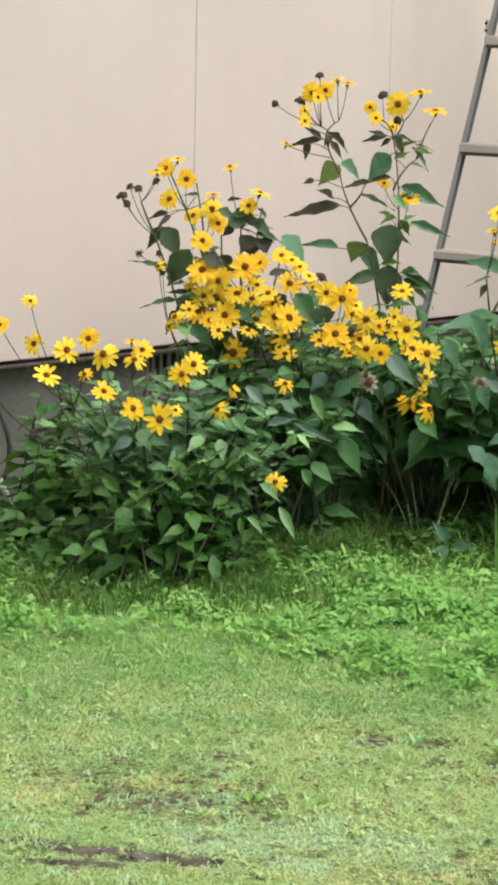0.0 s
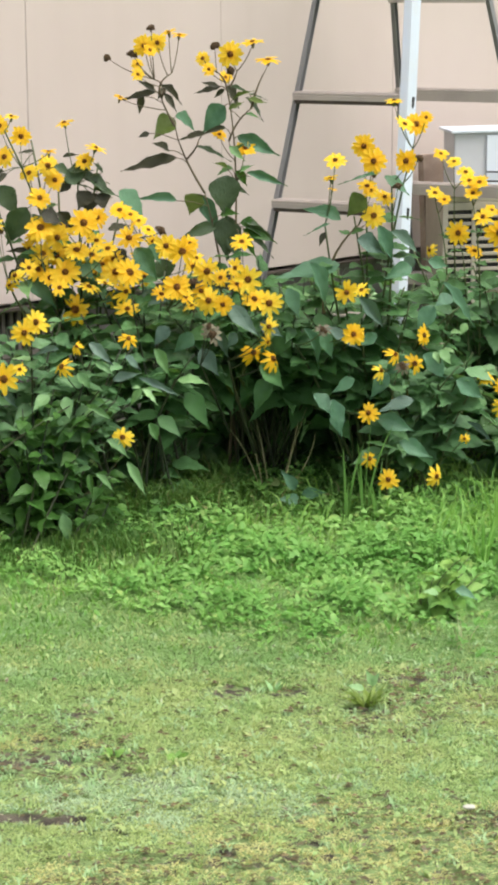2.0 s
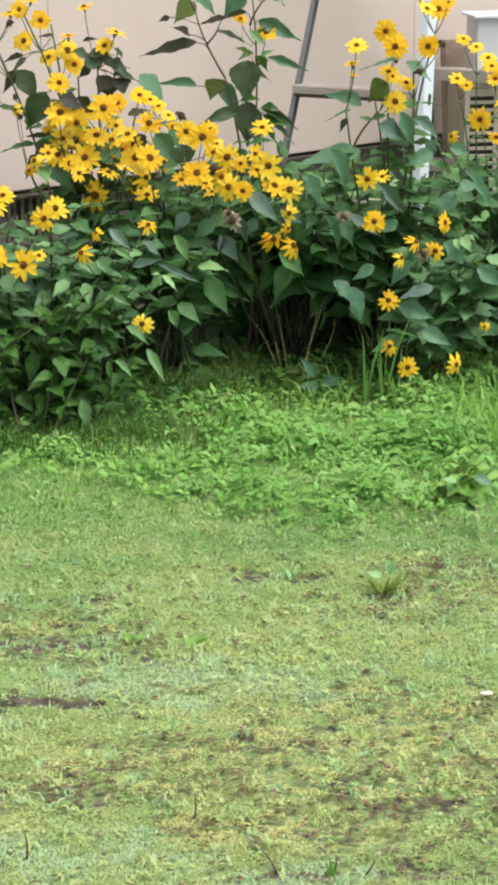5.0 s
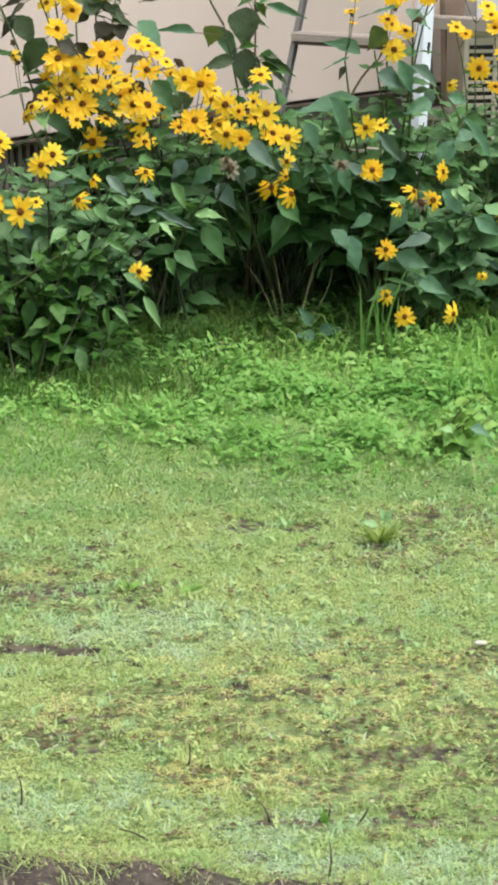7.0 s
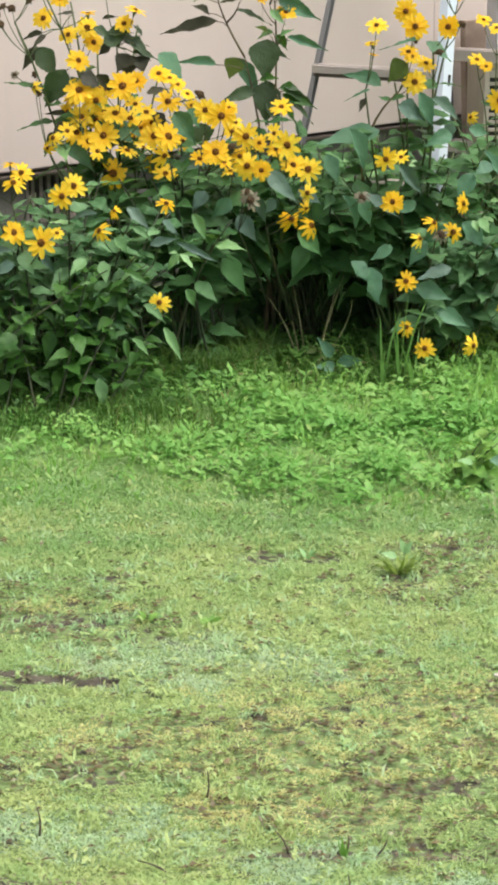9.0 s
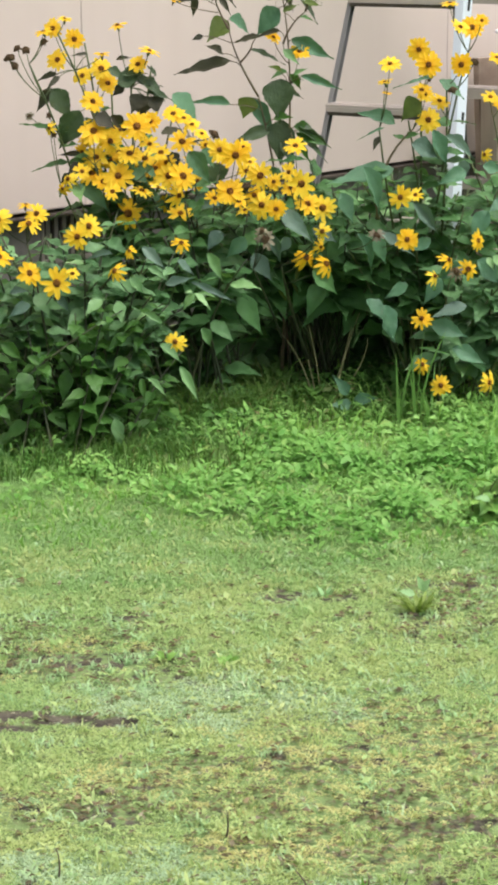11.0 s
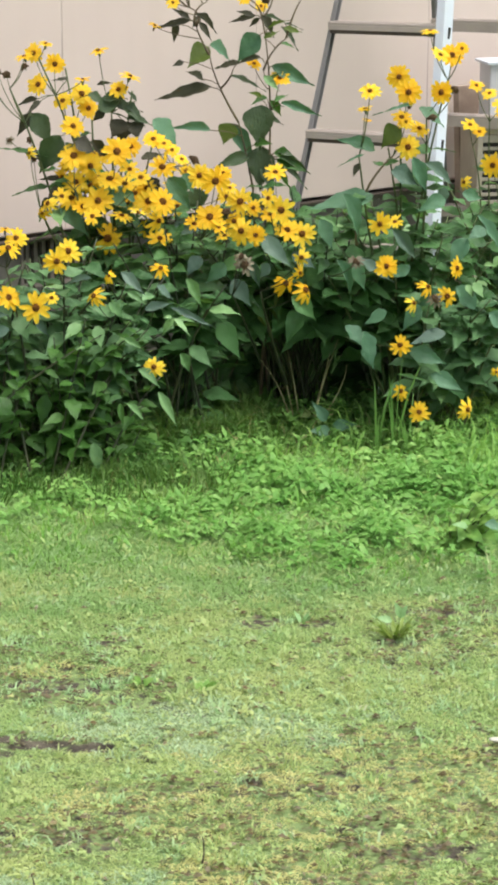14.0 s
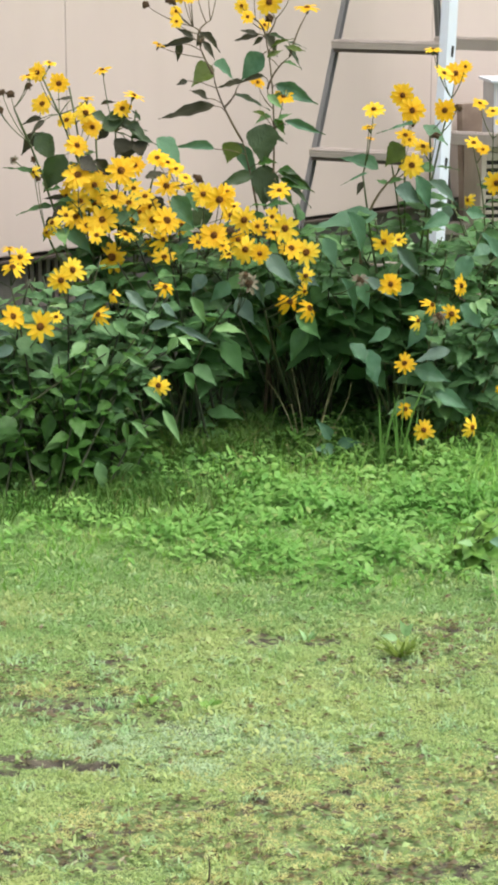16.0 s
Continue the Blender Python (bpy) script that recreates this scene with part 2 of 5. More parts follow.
STONE = stem_mat("pale_stone", (0.40, 0.39, 0.33), (0.55, 0.53, 0.46))
DRY_PETAL = stem_mat("dry_petal", (0.10, 0.088, 0.05), (0.26, 0.23, 0.15))
HOSE = stem_mat("black_rubber", (0.015, 0.015, 0.015), (0.03, 0.03, 0.03))
GREY_PIPE = stem_mat("grey_plastic", (0.30, 0.285, 0.26), (0.40, 0.38, 0.35))


# ---------------- mesh helpers ----------------
def mesh_of(name, bm, mat, smooth=False):
    me = bpy.data.meshes.new(name)
    bmesh.ops.recalc_face_normals(bm, faces=bm.faces)
    bm.to_mesh(me)
    bm.free()
    me.materials.append(mat)
    if smooth:
        me.polygons.foreach_set("use_smooth", [True] * len(me.polygons))
    return me


def part(name, bm, mat, parent=None, label="", smooth=False, at=None):
    ob = new(name, bm if isinstance(bm, bpy.types.Mesh) else mesh_of(name, bm, mat, smooth))
    if parent:
        ob.parent = parent
    if at is not None:
        ob.matrix_basis = at
    return tagged(ob, label=label)


def thing(name, label, category, at=None, group=""):
    ob = new(name)
    ob.empty_display_size = 0.05
    if at is not None:
        ob.matrix_basis = at
    return tagged(ob, label=label, category=category, group=group)


def box(bm, x0, x1, y0, y1, z0, z1, bevel=0.0, m=None):
    made = bmesh.ops.create_cube(bm, size=1.0)["verts"]
    for v in made:
        v.co = Vector((x0 + (v.co.x + 0.5) * (x1 - x0), y0 + (v.co.y + 0.5) * (y1 - y0), z0 + (v.co.z + 0.5) * (z1 - z0)))
    if bevel:
        es = list({e for v in made for e in v.link_edges})
        got = bmesh.ops.bevel(bm, geom=es, offset=bevel, segments=2, affect="EDGES", profile=0.6)
        made = list({v for f in got["faces"] for v in f.verts} | {v for v in made if v.is_valid})
    if m is not None:
        for v in made:
            v.co = m @ v.co
    return made


def tube(bm, pts, r0, r1, sides=6):
    """A tapered round stem along points."""
    pts = [Vector(p) for p in pts]
    rings, side = [], Vector((1, 0.13, 0.07))
    for i, p in enumerate(pts):
        d = (pts[min(i + 1, len(pts) - 1)] - pts[max(i - 1, 0)]).normalized()
        u = (side - d * side.dot(d)).normalized()
        w = d.cross(u)
        r = r0 + (r1 - r0) * i / (len(pts) - 1)
        rings.append([bm.verts.new(p + (u * math.cos(a) + w * math.sin(a)) * r) for a in (2 * math.pi * k / sides for k in range(sides))])
    for a, b in zip(rings, rings[1:]):
        for k in range(sides):
            bm.faces.new((a[k], a[(k + 1) % sides], b[(k + 1) % sides], b[k]))
    bm.faces.new(rings[-1])
    bm.faces.new(rings[0][::-1])


def bezier(a, b, c, n):
    a, b, c = Vector(a), Vector(b), Vector(c)
    return [a * (1 - u) ** 2 + b * 2 * u * (1 - u) + c * u * u for u in (i / (n - 1) for i in range(n))]


def aim(at, along, up, scale=1.0):
    """A pose with its x axis along a way and its z axis near another."""
    x = Vector(along).normalized()
    z = Vector(up) - x * Vector(up).dot(x)
    if z.length < 1e-4:
        z = Vector((0, -1, 0)) - x * -x.y
    z.normalize()
    y = z.cross(x)
    m = Matrix((x, y, z)).transposed().to_4x4()
    return Matrix.Translation(at) @ m @ Matrix.Diagonal((scale, scale, scale, 1))


def facing(at, normal, scale, spin):
    q = Vector(normal).to_track_quat("Z", "Y").to_matrix().to_4x4()
    return Matrix.Translation(at) @ q @ Matrix.Rotation(spin, 4, "Z") @ Matrix.Diagonal((scale, scale, scale, 1))


# ---------------- the house wall ----------------
WALL_AT, WALL_YAW = Vector((-0.651, 6.064, 0.0)), 36.43
WALL = pose(WALL_AT.x, WALL_AT.y, 0, 0, 0, WALL_YAW)   # x runs along the wall, -y points out of it
JOINTS = [-2.77, -2.095, -1.42, -0.745, -0.07, 0.605, 1.28, 1.955, 2.63, 3.305, 3.98]

bm = bmesh.new()
box(bm, JOINTS[0], JOINTS[-1], 0.022, 0.16, 0.385, 3.2)
for s in JOINTS[1:-1]:
    box(bm, s - 0.006, s + 0.006, 0.0016, 0.0215, 0.392, 3.2)
wall = tagged(part("wall_north", bm, JOINT, at=WALL), "beige panelled house wall with narrow vertical joints", "wall", kind="structure")
TIGHT = 1.28                                           # one joint is nearly closed
panel_meshes = {}
for a, b in zip(JOINTS, JOINTS[1:]):
    kind = "tight_end" if b == TIGHT else "tight_start" if a == TIGHT else "even"
    if kind not in panel_meshes:
        bm = bmesh.new()
        box(bm, -0.3371 if kind == "tight_start" else -0.3353, 0.3371 if kind == "tight_end" else 0.3353, 0.0, 0.019, 0.392, 3.2, 0.003 if kind == "even" else 0.0012)
        panel_meshes[kind] = mesh_of("panel", bm, SIDING)
    part("panel", panel_meshes[kind], None, wall, at=Matrix.Translation(((a + b) / 2, 0, 0)))
bm = bmesh.new()
box(bm, JOINTS[0], 0.48, 0.035, 0.18, -0.15, 0.372)
box(bm, 0.78, JOINTS[-1], 0.035, 0.18, -0.15, 0.372)
box(bm, 0.48, 0.78, 0.035, 0.18, -0.15, 0.235)
box(bm, 0.48, 0.78, 0.14, 0.18, 0.235, 0.372)
tagged(part("foundation", bm, FOUND, at=WALL), "grey concrete house foundation with faint stains", "foundation", kind="structure")
bm = bmesh.new()
box(bm, JOINTS[0], JOINTS[-1], -0.010, 0.06, 0.374, 0.381, 0.001)
tagged(part("trim", bm, FLASH, at=WALL), "dark brown metal drip edge under the siding", "trim", kind="structure")
vent = thing("foundation_vent", "brown metal vent grille set in the concrete foundation", "vent", WALL @ pose(0.63, 0.045, 0.305))
bm = bmesh.new()
box(bm, -0.15, 0.15, 0.05, 0.055, -0.07, 0.067)
part("backing", bm, DARK, vent)
bm = bmesh.new()
box(bm, -0.15, 0.15, -0.012, 0.02, 0.055, 0.067)
box(bm, -0.15, 0.15, -0.012, 0.02, -0.07, -0.058)
box(bm, -0.15, -0.14, -0.012, 0.02, -0.058, 0.055)
box(bm, 0.14, 0.15, -0.012, 0.02, -0.058, 0.055)
part("frame", bm, VENT, vent)
bm = bmesh.new()
box(bm, -0.006, 0.006, -0.004, 0.012, -0.058, 0.055, 0.001)
bar = mesh_of("bar", bm, VENT)
for i in range(10):
    part("bar", bar, None, vent, at=pose(-0.122 + i * 0.027, 0, 0))

# ---------------- ground ----------------
def lie(x, y):
    """Height of the lawn: gentle swells, flat near the house."""
    v = noise.noise(Vector((x * 1.1, y * 1.1, 3.0))) * 0.010 + noise.noise(Vector((x * 5, y * 5, 9.0))) * 0.004
    return v if -3 < x < 4 and 1 < y < 8 else 0.0


def edge_y(x):
    """The lawn's near edge, where the bare earth begins."""
    return 2.912 - 0.27 * x + 0.007 * math.sin(x * 23) + 0.005 * math.sin(x * 61 + 1) + 0.014 * noise.noise(Vector((x * 55, 0.3, 0.7)))


xs = np.concatenate([[-300, -60, -15, -5], np.linspace(-2.5, 3.0, 111), [6, 15, 60, 300]])
ys = np.concatenate([[-300, -60, -12, -2], np.linspace(0.5, 8.0, 151), [14, 60, 300]])
verts = [(float(x), float(y), lie(x, y)) for y in ys for x in xs]
nx = len(xs)
faces = [(j * nx + i, j * nx + i + 1, (j + 1) * nx + i + 1, (j + 1) * nx + i) for j in range(len(ys) - 1) for i in range(nx - 1)]
me = bpy.data.meshes.new("ground")
me.from_pydata(verts, [], faces)
me.materials.append(SOIL)
me.polygons.foreach_set("use_smooth", [True] * len(me.polygons))
tagged(new("ground", me), "mossy brown garden soil under the lawn", "ground", kind="structure")

# bare earth at the lawn's near edge, a strip with ragged sides that ends in a round tip
cols, rows = np.linspace(-3.4, 0.33, 373), 14
verts, faces = [], []
for j in range(rows):
    for x in cols:
        top = edge_y(float(x))
        wide = 0.62 * min(1.0, max(0.0, 0.331 - x) / 0.30) ** 0.5 + 0.03 * noise.noise(Vector((x * 9, 2.0, 5.0)))
        low = top - max(0.02, wide)
        y = low + (top - low) * min(j / (rows - 2), 0.985) if j < rows - 1 else top
        rim = 0.012 if j in (0, rows - 1) else 0.0
        verts.append((float(x), y, lie(x, y) + 0.007 + 0.004 * noise.noise(Vector((x * 18, y * 18, 1))) - rim))
for j in range(rows - 1):
    for i in range(len(cols) - 1):
        k = j * len(cols) + i
        faces.append((k, k + 1, k + 1 + len(cols), k + len(cols)))
me = bpy.data.meshes.new("path")
me.from_pydata(verts, [], faces)
me.materials.append(PATH)
me.polygons.foreach_set("use_smooth", [True] * len(me.polygons))
tagged(new("path", me), "bare damp brown earth along the lawn edge", "path", kind="structure")

# ---------------- leaves and flowers, shared meshes ----------------
def leaf_mesh(name, mat, seed, width=0.46, droop=0.25, fold=0.22, teeth=0.014):
    """A pointed toothed leaf of length 1 along x, its upper side along z."""
    rnd = random.Random(seed)
    bm = bmesh.new()
    n, grid = 15, []
    bend, twist, sweep = droop * rnd.uniform(0.6, 1.4), rnd.uniform(-0.35, 0.35), rnd.uniform(-0.13, 0.13)
    for i in range(n):
        u = i / (n - 1)
        w = 0.5 * width * ((u / 0.27) ** 0.6 if u < 0.27 else math.cos((u - 0.27) / 0.73 * math.pi / 2) ** 1.6)
        if i == 0:
            w = 0.012
        if i == n - 1:
            w = 0.004
        tooth = teeth * (1 if i % 2 else -0.4) if 0 < i < n - 1 else 0
        line = []
        for v in (-1, -0.55, 0, 0.55, 1):
            y = v * (w + (tooth if abs(v) == 1 else 0) * 0.5)
            z = fold * abs(y) - bend * u * u + twist * y * u + 0.02 * math.sin(u * 19 + v * 2) * abs(v)
            line.append(bm.verts.new((u * (1 - 0.15 * bend), y + sweep * u * u, z)))
        grid.append(line)
    for a, b in zip(grid, grid[1:]):
        for k in range(4):
            bm.faces.new((a[k], b[k], b[k + 1], a[k + 1]))
    return mesh_of(name, bm, mat, True)


def petals_mesh(seed, count, open_up=0.12, droop=0.2, gone=(), mat=None, broad=1.0):
    """A ring of notched ray petals of reach 1 round z."""
    rnd = random.Random(seed)
    bm = bmesh.new()
    for k in range(count):
        if k in gone:
            continue
        a = 2 * math.pi * k / count + rnd.uniform(-0.10, 0.10)
        reach, wide, lift = rnd.uniform(0.90, 1.20), rnd.uniform(0.155, 0.215) * broad, rnd.uniform(-0.20, 0.20)
        ca, sa, lines = math.cos(a), math.sin(a), []
        for i, (u, w) in enumerate(((0.14, 0.55), (0.36, 0.92), (0.62, 1.0), (0.86, 0.80), (1.0, 0.34))):
            line = []
            for v in (-1, 0, 1):
                r = u * reach
                s = v * w * wide
                z = open_up * u + lift * u - droop * u * u + 0.06 * abs(v) - 0.02
                line.append(bm.verts.new((ca * r - sa * s, sa * r + ca * s, z + 0.012 * (k % 2))))
            lines.append(line)
        for p, q in zip(lines, lines[1:]):
            for j in range(2):
                bm.faces.new((p[j], q[j], q[j + 1], p[j + 1]))
    return mesh_of("flower", bm, mat or PETAL, True)


def dome_mesh(name, mat, r, h, bumps):
    bm = bmesh.new()
    bmesh.ops.create_icosphere(bm, subdivisions=2, radius=1.0)
    for v in bm.verts:
        k = 1 + bumps * noise.noise(v.co * 4.0)
        v.co = Vector((v.co.x * r * k, v.co.y * r * k, v.co.z * h * k + h * 0.25))
    return mesh_of(name, bm, mat, True)


def seed_mesh():
    """A spent head: a rough dark dome with a ruff of dry tips."""
    bm = bmesh.new()
    bmesh.ops.create_icosphere(bm, subdivisions=2, radius=0.75)
    for k, v in enumerate(bm.verts):
        low = -0.45 < v.co.z < 0.05
        v.co *= (1.75 if k % 3 == 0 else 1.1) if low else 1 + 0.2 * noise.noise(v.co * 5)
        v.co.z *= 0.85
    return mesh_of("seed_head", bm, SEED, True)


LEAVES = [leaf_mesh("leaf", LEAF, s, 0.43 + 0.05 * (s % 4), 0.07 + 0.06 * (s % 5), 0.15 + 0.08 * (s % 3)) for s in range(9)]
DEEP_GREEN = [leaf_mesh("leaf", LEAF_FRONT, 100 + s, 0.43 + 0.06 * (s % 4), 0.07 + 0.06 * (s % 5), 0.15 + 0.08 * (s % 3)) for s in range(9)]
SKY_LIT = [leaf_mesh("leaf", LEAF_CROWN, 110 + s, 0.43 + 0.06 * (s % 4), 0.07 + 0.06 * (s % 5), 0.15 + 0.08 * (s % 3)) for s in range(9)]
LIGHT = [leaf_mesh("leaf", LEAF_LIGHT, 120 + s, 0.43 + 0.06 * (s % 4), 0.07 + 0.06 * (s % 5), 0.15 + 0.08 * (s % 3)) for s in range(9)]
TONES = {k: [leaf_mesh("leaf", mat, seed + q, 0.50, 0.03 + 0.08 * q, 0.25 + 0.18 * q, 0.018) for q in range(3)] for k, mat, seed in (
    ("g", LEAF_TOP, 140), ("t", LEAF_TEAL, 150), ("b", LEAF_BRONZE, 160), ("o", LEAF_OLIVE, 170), ("p", LEAF_GREY, 190),
    ("l", LEAF_LIGHT, 180), ("f", LEAF_FRONT, 210), ("y", LEAF_PALE, 220), ("d", LEAF, 230))}
UPPER = [leaf_mesh("leaf", LEAF_TOP, 40 + s, 0.40 + 0.04 * (s % 4), 0.30, 0.4) for s in range(5)]
WEEDY = [leaf_mesh("leaf", LEAF_WEED, 60 + s, 0.55 + 0.07 * (s % 3), 0.3, 0.2) for s in range(5)]
YOUNG = [leaf_mesh("leaf", LEAF_PALE, 80 + s, 0.45, 0.25, 0.2) for s in range(3)]
GRASSY = [leaf_mesh("leaf", LEAF_YELLOW, 200 + s, 0.15 + 0.04 * (s % 3), 0.35, 0.3, 0.0) for s in range(5)]
FLOWERS = [petals_mesh(1, 13), petals_mesh(2, 14, 0.18, 0.25), petals_mesh(3, 12, 0.05, 0.15), petals_mesh(4, 15, 0.2, 0.2),
           petals_mesh(5, 13, 0.1, 0.45, (4,)), petals_mesh(6, 12, 0.28, 0.2, (2, 7)), petals_mesh(7, 13, 0.0, 0.5, (1, 2)), petals_mesh(8, 12, 0.1, 0.2, (5,))]
ROUND = [petals_mesh(41, 14, 0.12, 0.2, broad=1.12), petals_mesh(42, 15, 0.2, 0.25, broad=1.10), petals_mesh(43, 14, 0.05, 0.15, broad=1.15), petals_mesh(44, 13, 0.25, 0.2, broad=1.15)]
WILTED = [petals_mesh(21, 11, 0.0, 0.65, (3, 8)), petals_mesh(22, 12, -0.1, 0.8, (0, 5, 6)), petals_mesh(23, 10, 0.1, 0.55, (2,)), petals_mesh(24, 12, -0.2, 0.6, (1, 4, 9))]
DISCS = [dome_mesh("disc", DISC, 0.28, 0.16, 0.2), dome_mesh("disc", DISC, 0.245, 0.20, 0.25)]
SEEDS = seed_mesh()
SPENT = [petals_mesh(31, 12, 0.25, 0.5, (1, 5), DRY_PETAL), petals_mesh(32, 11, 0.1, 0.7, (3, 7), DRY_PETAL)]


def along(pts, u):
    f = u * (len(pts) - 1)
    i = min(int(f), len(pts) - 2)
    return pts[i].lerp(pts[i + 1], f - i), (pts[i + 1] - pts[i]).normalized()


class Plant:
    """A clump of leafy stems on one foot; leaves, stems and flowers are its parts."""

    def __init__(self, name, label, category, x, y, seed, group="", meshes=None, stem=None):
        self.foot = Vector((x, y, lie(x, y)))
        self.root = thing(name, label, category, Matrix.Translation(self.foot), group)
        self.rnd = random.Random(seed)
        self.meshes, self.stem_mat = meshes or LEAVES, stem or STEM
        self.lines, self.count = [], 0

    def here(self, m):
        return Matrix.Translation(-self.foot) @ m

    def leaf(self, at, way, size, up=None, meshes=None):
        r = self.rnd
        up = up or Vector((r.gauss(0, 0.3), r.gauss(-0.40, 0.35), 1.0))
        part("leaf", r.choice(meshes or (YOUNG if self.meshes in (LEAVES, DEEP_GREEN, SKY_LIT) and r.random() < 0.025 else self.meshes)), None, self.root, at=self.here(aim(at, way, up, size)))
        self.count += 1

    def place(self, rows, dy=0.03, broad=0.86, stalks=0.0):
        """Single leaves that stand out: foot, tip, breadth and tone of each."""
        r = self.rnd
        for x0, y0, z0, x1, z1, wide, tone in rows:
            way = Vector((x1 - x0, r.uniform(-dy, dy * 0.5), z1 - z0))
            up = Vector((r.uniform(-0.4, 0.4), r.uniform(-1.0, -0.5), r.uniform(0.4, 0.9)))
            m = aim(Vector((x0, y0, z0)), way, up, way.length) @ Matrix.Diagonal((1, broad * wide / (0.5 * way.length), 1, 1))
            part("leaf", r.choice(TONES[tone]), None, self.root, at=self.here(m))
            foot = Vector((x0, y0, z0))
            near = min((q for pts in self.lines for q in pts), key=lambda q: (q - foot).length + abs(q.z + 0.02 - z0)) if stalks else foot
            if 0.008 < (near - foot).length < stalks:
                bm = bmesh.new()
                tube(bm, [q - self.foot for q in (near, near.lerp(foot, 0.5) + Vector((0, 0, 0.004)), foot + way * 0.04)], 0.0013, 0.0010, 5)
                part("leaf_stalk", bm, self.stem_mat, self.root, smooth=True)

    def stem(self, top, bow=0.12, thick=0.0045, foot=None, spread=0.05, lean=None):
        r = self.rnd
        a = foot or Vector((self.foot.x + r.gauss(0, spread), self.foot.y + r.gauss(0, spread * 0.7), self.foot.z - 0.01))
        top = Vector(top)
        mid = lean or a.lerp(top, 0.5) + Vector(((top.x - a.x) * -bow + r.gauss(0, 0.02), (top.y - a.y) * -bow, (top.z - a.z) * 0.14))
        pts = bezier(a, mid, top, 9)
        bm = bmesh.new()
        tube(bm, [p - self.foot for p in pts], thick, thick * 0.45)
        part("stem", bm, self.stem_mat, self.root, smooth=True)
        self.lines.append(pts)
        return pts

    def dress(self, pts, size, step=0.055, start=0.22, end=0.97, taper=0.45, droop=0.16, skip=0.05):
        """Opposite pairs of leaves, each pair turned a quarter from the last."""
        r = self.rnd
        length = sum((b - a).length for a, b in zip(pts, pts[1:]))
        turn, d = r.uniform(0, 6.3), length * start
        while d < length * end:
            u = d / length
            p, way = along(pts, u)
            for side in (0, math.pi):
                if r.random() < skip:
                    continue
                a = turn + side + r.gauss(0, 0.3)
                rise = 0.25 * u - droop * (1 - u) + r.gauss(0, 0.24) - 0.10
                out = Vector((math.cos(a), math.sin(a), rise))
                s = size * (1 - taper * max(0, u - 0.55) / 0.45) * r.uniform(0.75, 1.2)
                self.leaf(p, out, s)
            turn += math.pi / 2 + r.gauss(0, 0.2)
            d += step * r.uniform(0.75, 1.3)

    def bloom(self, rows, grip=0.14):
        r = self.rnd
        for x, y, z, size, kind in rows:
            p = Vector((x, y, z))
            spot, best = None, 9.0
            for pts in self.lines:
                for q in pts[3:]:
                    if q.z < z - 0.03:
                        gap = (q - p).length + 1.2 * math.hypot(q.x - x, q.y - y)
                        if gap < best:
                            spot, best = q, gap
            if spot is None:
                spot = Vector((self.foot.x, self.foot.y, self.foot.z))
            n = {"f": (r.gauss(0, 0.26), -1.0, r.uniform(0.0, 0.85)), "w": (r.gauss(0, 0.5), -0.9, r.uniform(-0.1, 0.8)), "s": (0.8, -0.75, 0.15), "h": (r.uniform(-0.45, 0.45), -0.70, 0.95),
                 "u": (r.uniform(-0.35, 0.35), -0.16, 1.0), "d": (r.uniform(-0.5, 0.5), -0.5, 0.8), "r": (r.uniform(-0.3, 0.3), -0.8, 0.5)}[kind]
            n = Vector(n).normalized()
            hold = p - n * size * 0.12
            bm = bmesh.new()
            tube(bm, [q - self.foot for q in bezier(spot, Vector((spot.x * 0.35 + hold.x * 0.65, spot.y * 0.35 + hold.y * 0.65, spot.z * 0.65 + hold.z * 0.35)), hold, 7)], 0.0015, 0.0009, 5)
            tube(bm, [hold - n * 0.012 - self.foot, hold - n * 0.005 - self.foot, hold - self.foot + n * 0.002], 0.0015, size * 0.24, 7)
            part("flower_stalk", bm, self.stem_mat, self.root, smooth=True)
            m = self.here(facing(p, n, size * (0.95 if kind in "dr" or z > 0.7 else 1.02), r.uniform(0, 6.3)))
            if kind == "d":
                part("seed_head", SEEDS, None, self.root, "spent brown seed head", at=m)
            elif kind == "r":
                f = part("flower", r.choice(SPENT), None, self.root, "dry straw-coloured petals of a spent flower", at=m)
                part("seed_head", SEEDS, None, f, "brown seed head", at=Matrix.Diagonal((0.52, 0.52, 0.52, 1)))
            else:
                f = part("flower", r.choice(WILTED if kind == "w" else ROUND if z > 0.7 else FLOWERS), None, self.root, "wilting yellow petals" if kind == "w" else "yellow ray petals", at=m)
                part("disc", r.choice(DISCS), None, f, "brown domed centre")


FRONT_FLOWERS = [
    (-0.502, 5.32, 0.670, 0.018, 'f'), (-0.570, 5.31, 0.615, 0.021, 'f'), (-0.496, 5.35, 0.567, 0.024, 'f'), (-0.464, 5.30, 0.502, 0.030, 'h'),
    (-0.419, 5.32, 0.559, 0.030, 'f'), (-0.369, 5.31, 0.588, 0.025, 'f'), (-0.335, 5.31, 0.553, 0.032, 'f'), (-0.381, 5.36, 0.497, 0.017, 'w'),
    (-0.332, 5.29, 0.470, 0.028, 'h'), (-0.247, 5.32, 0.563, 0.025, 'f'), (-0.264, 5.30, 0.544, 0.025, 'h'), (-0.270, 5.31, 0.585, 0.016, 'u'),
    (-0.131, 5.36, 0.525, 0.029, 'f'), (-0.156, 5.31, 0.511, 0.028, 'f'), (-0.268, 5.33, 0.424, 0.028, 'f'), (-0.205, 5.31, 0.404, 0.033, 'f'),
    (-0.170, 5.34, 0.420, 0.018, 'h'),
]
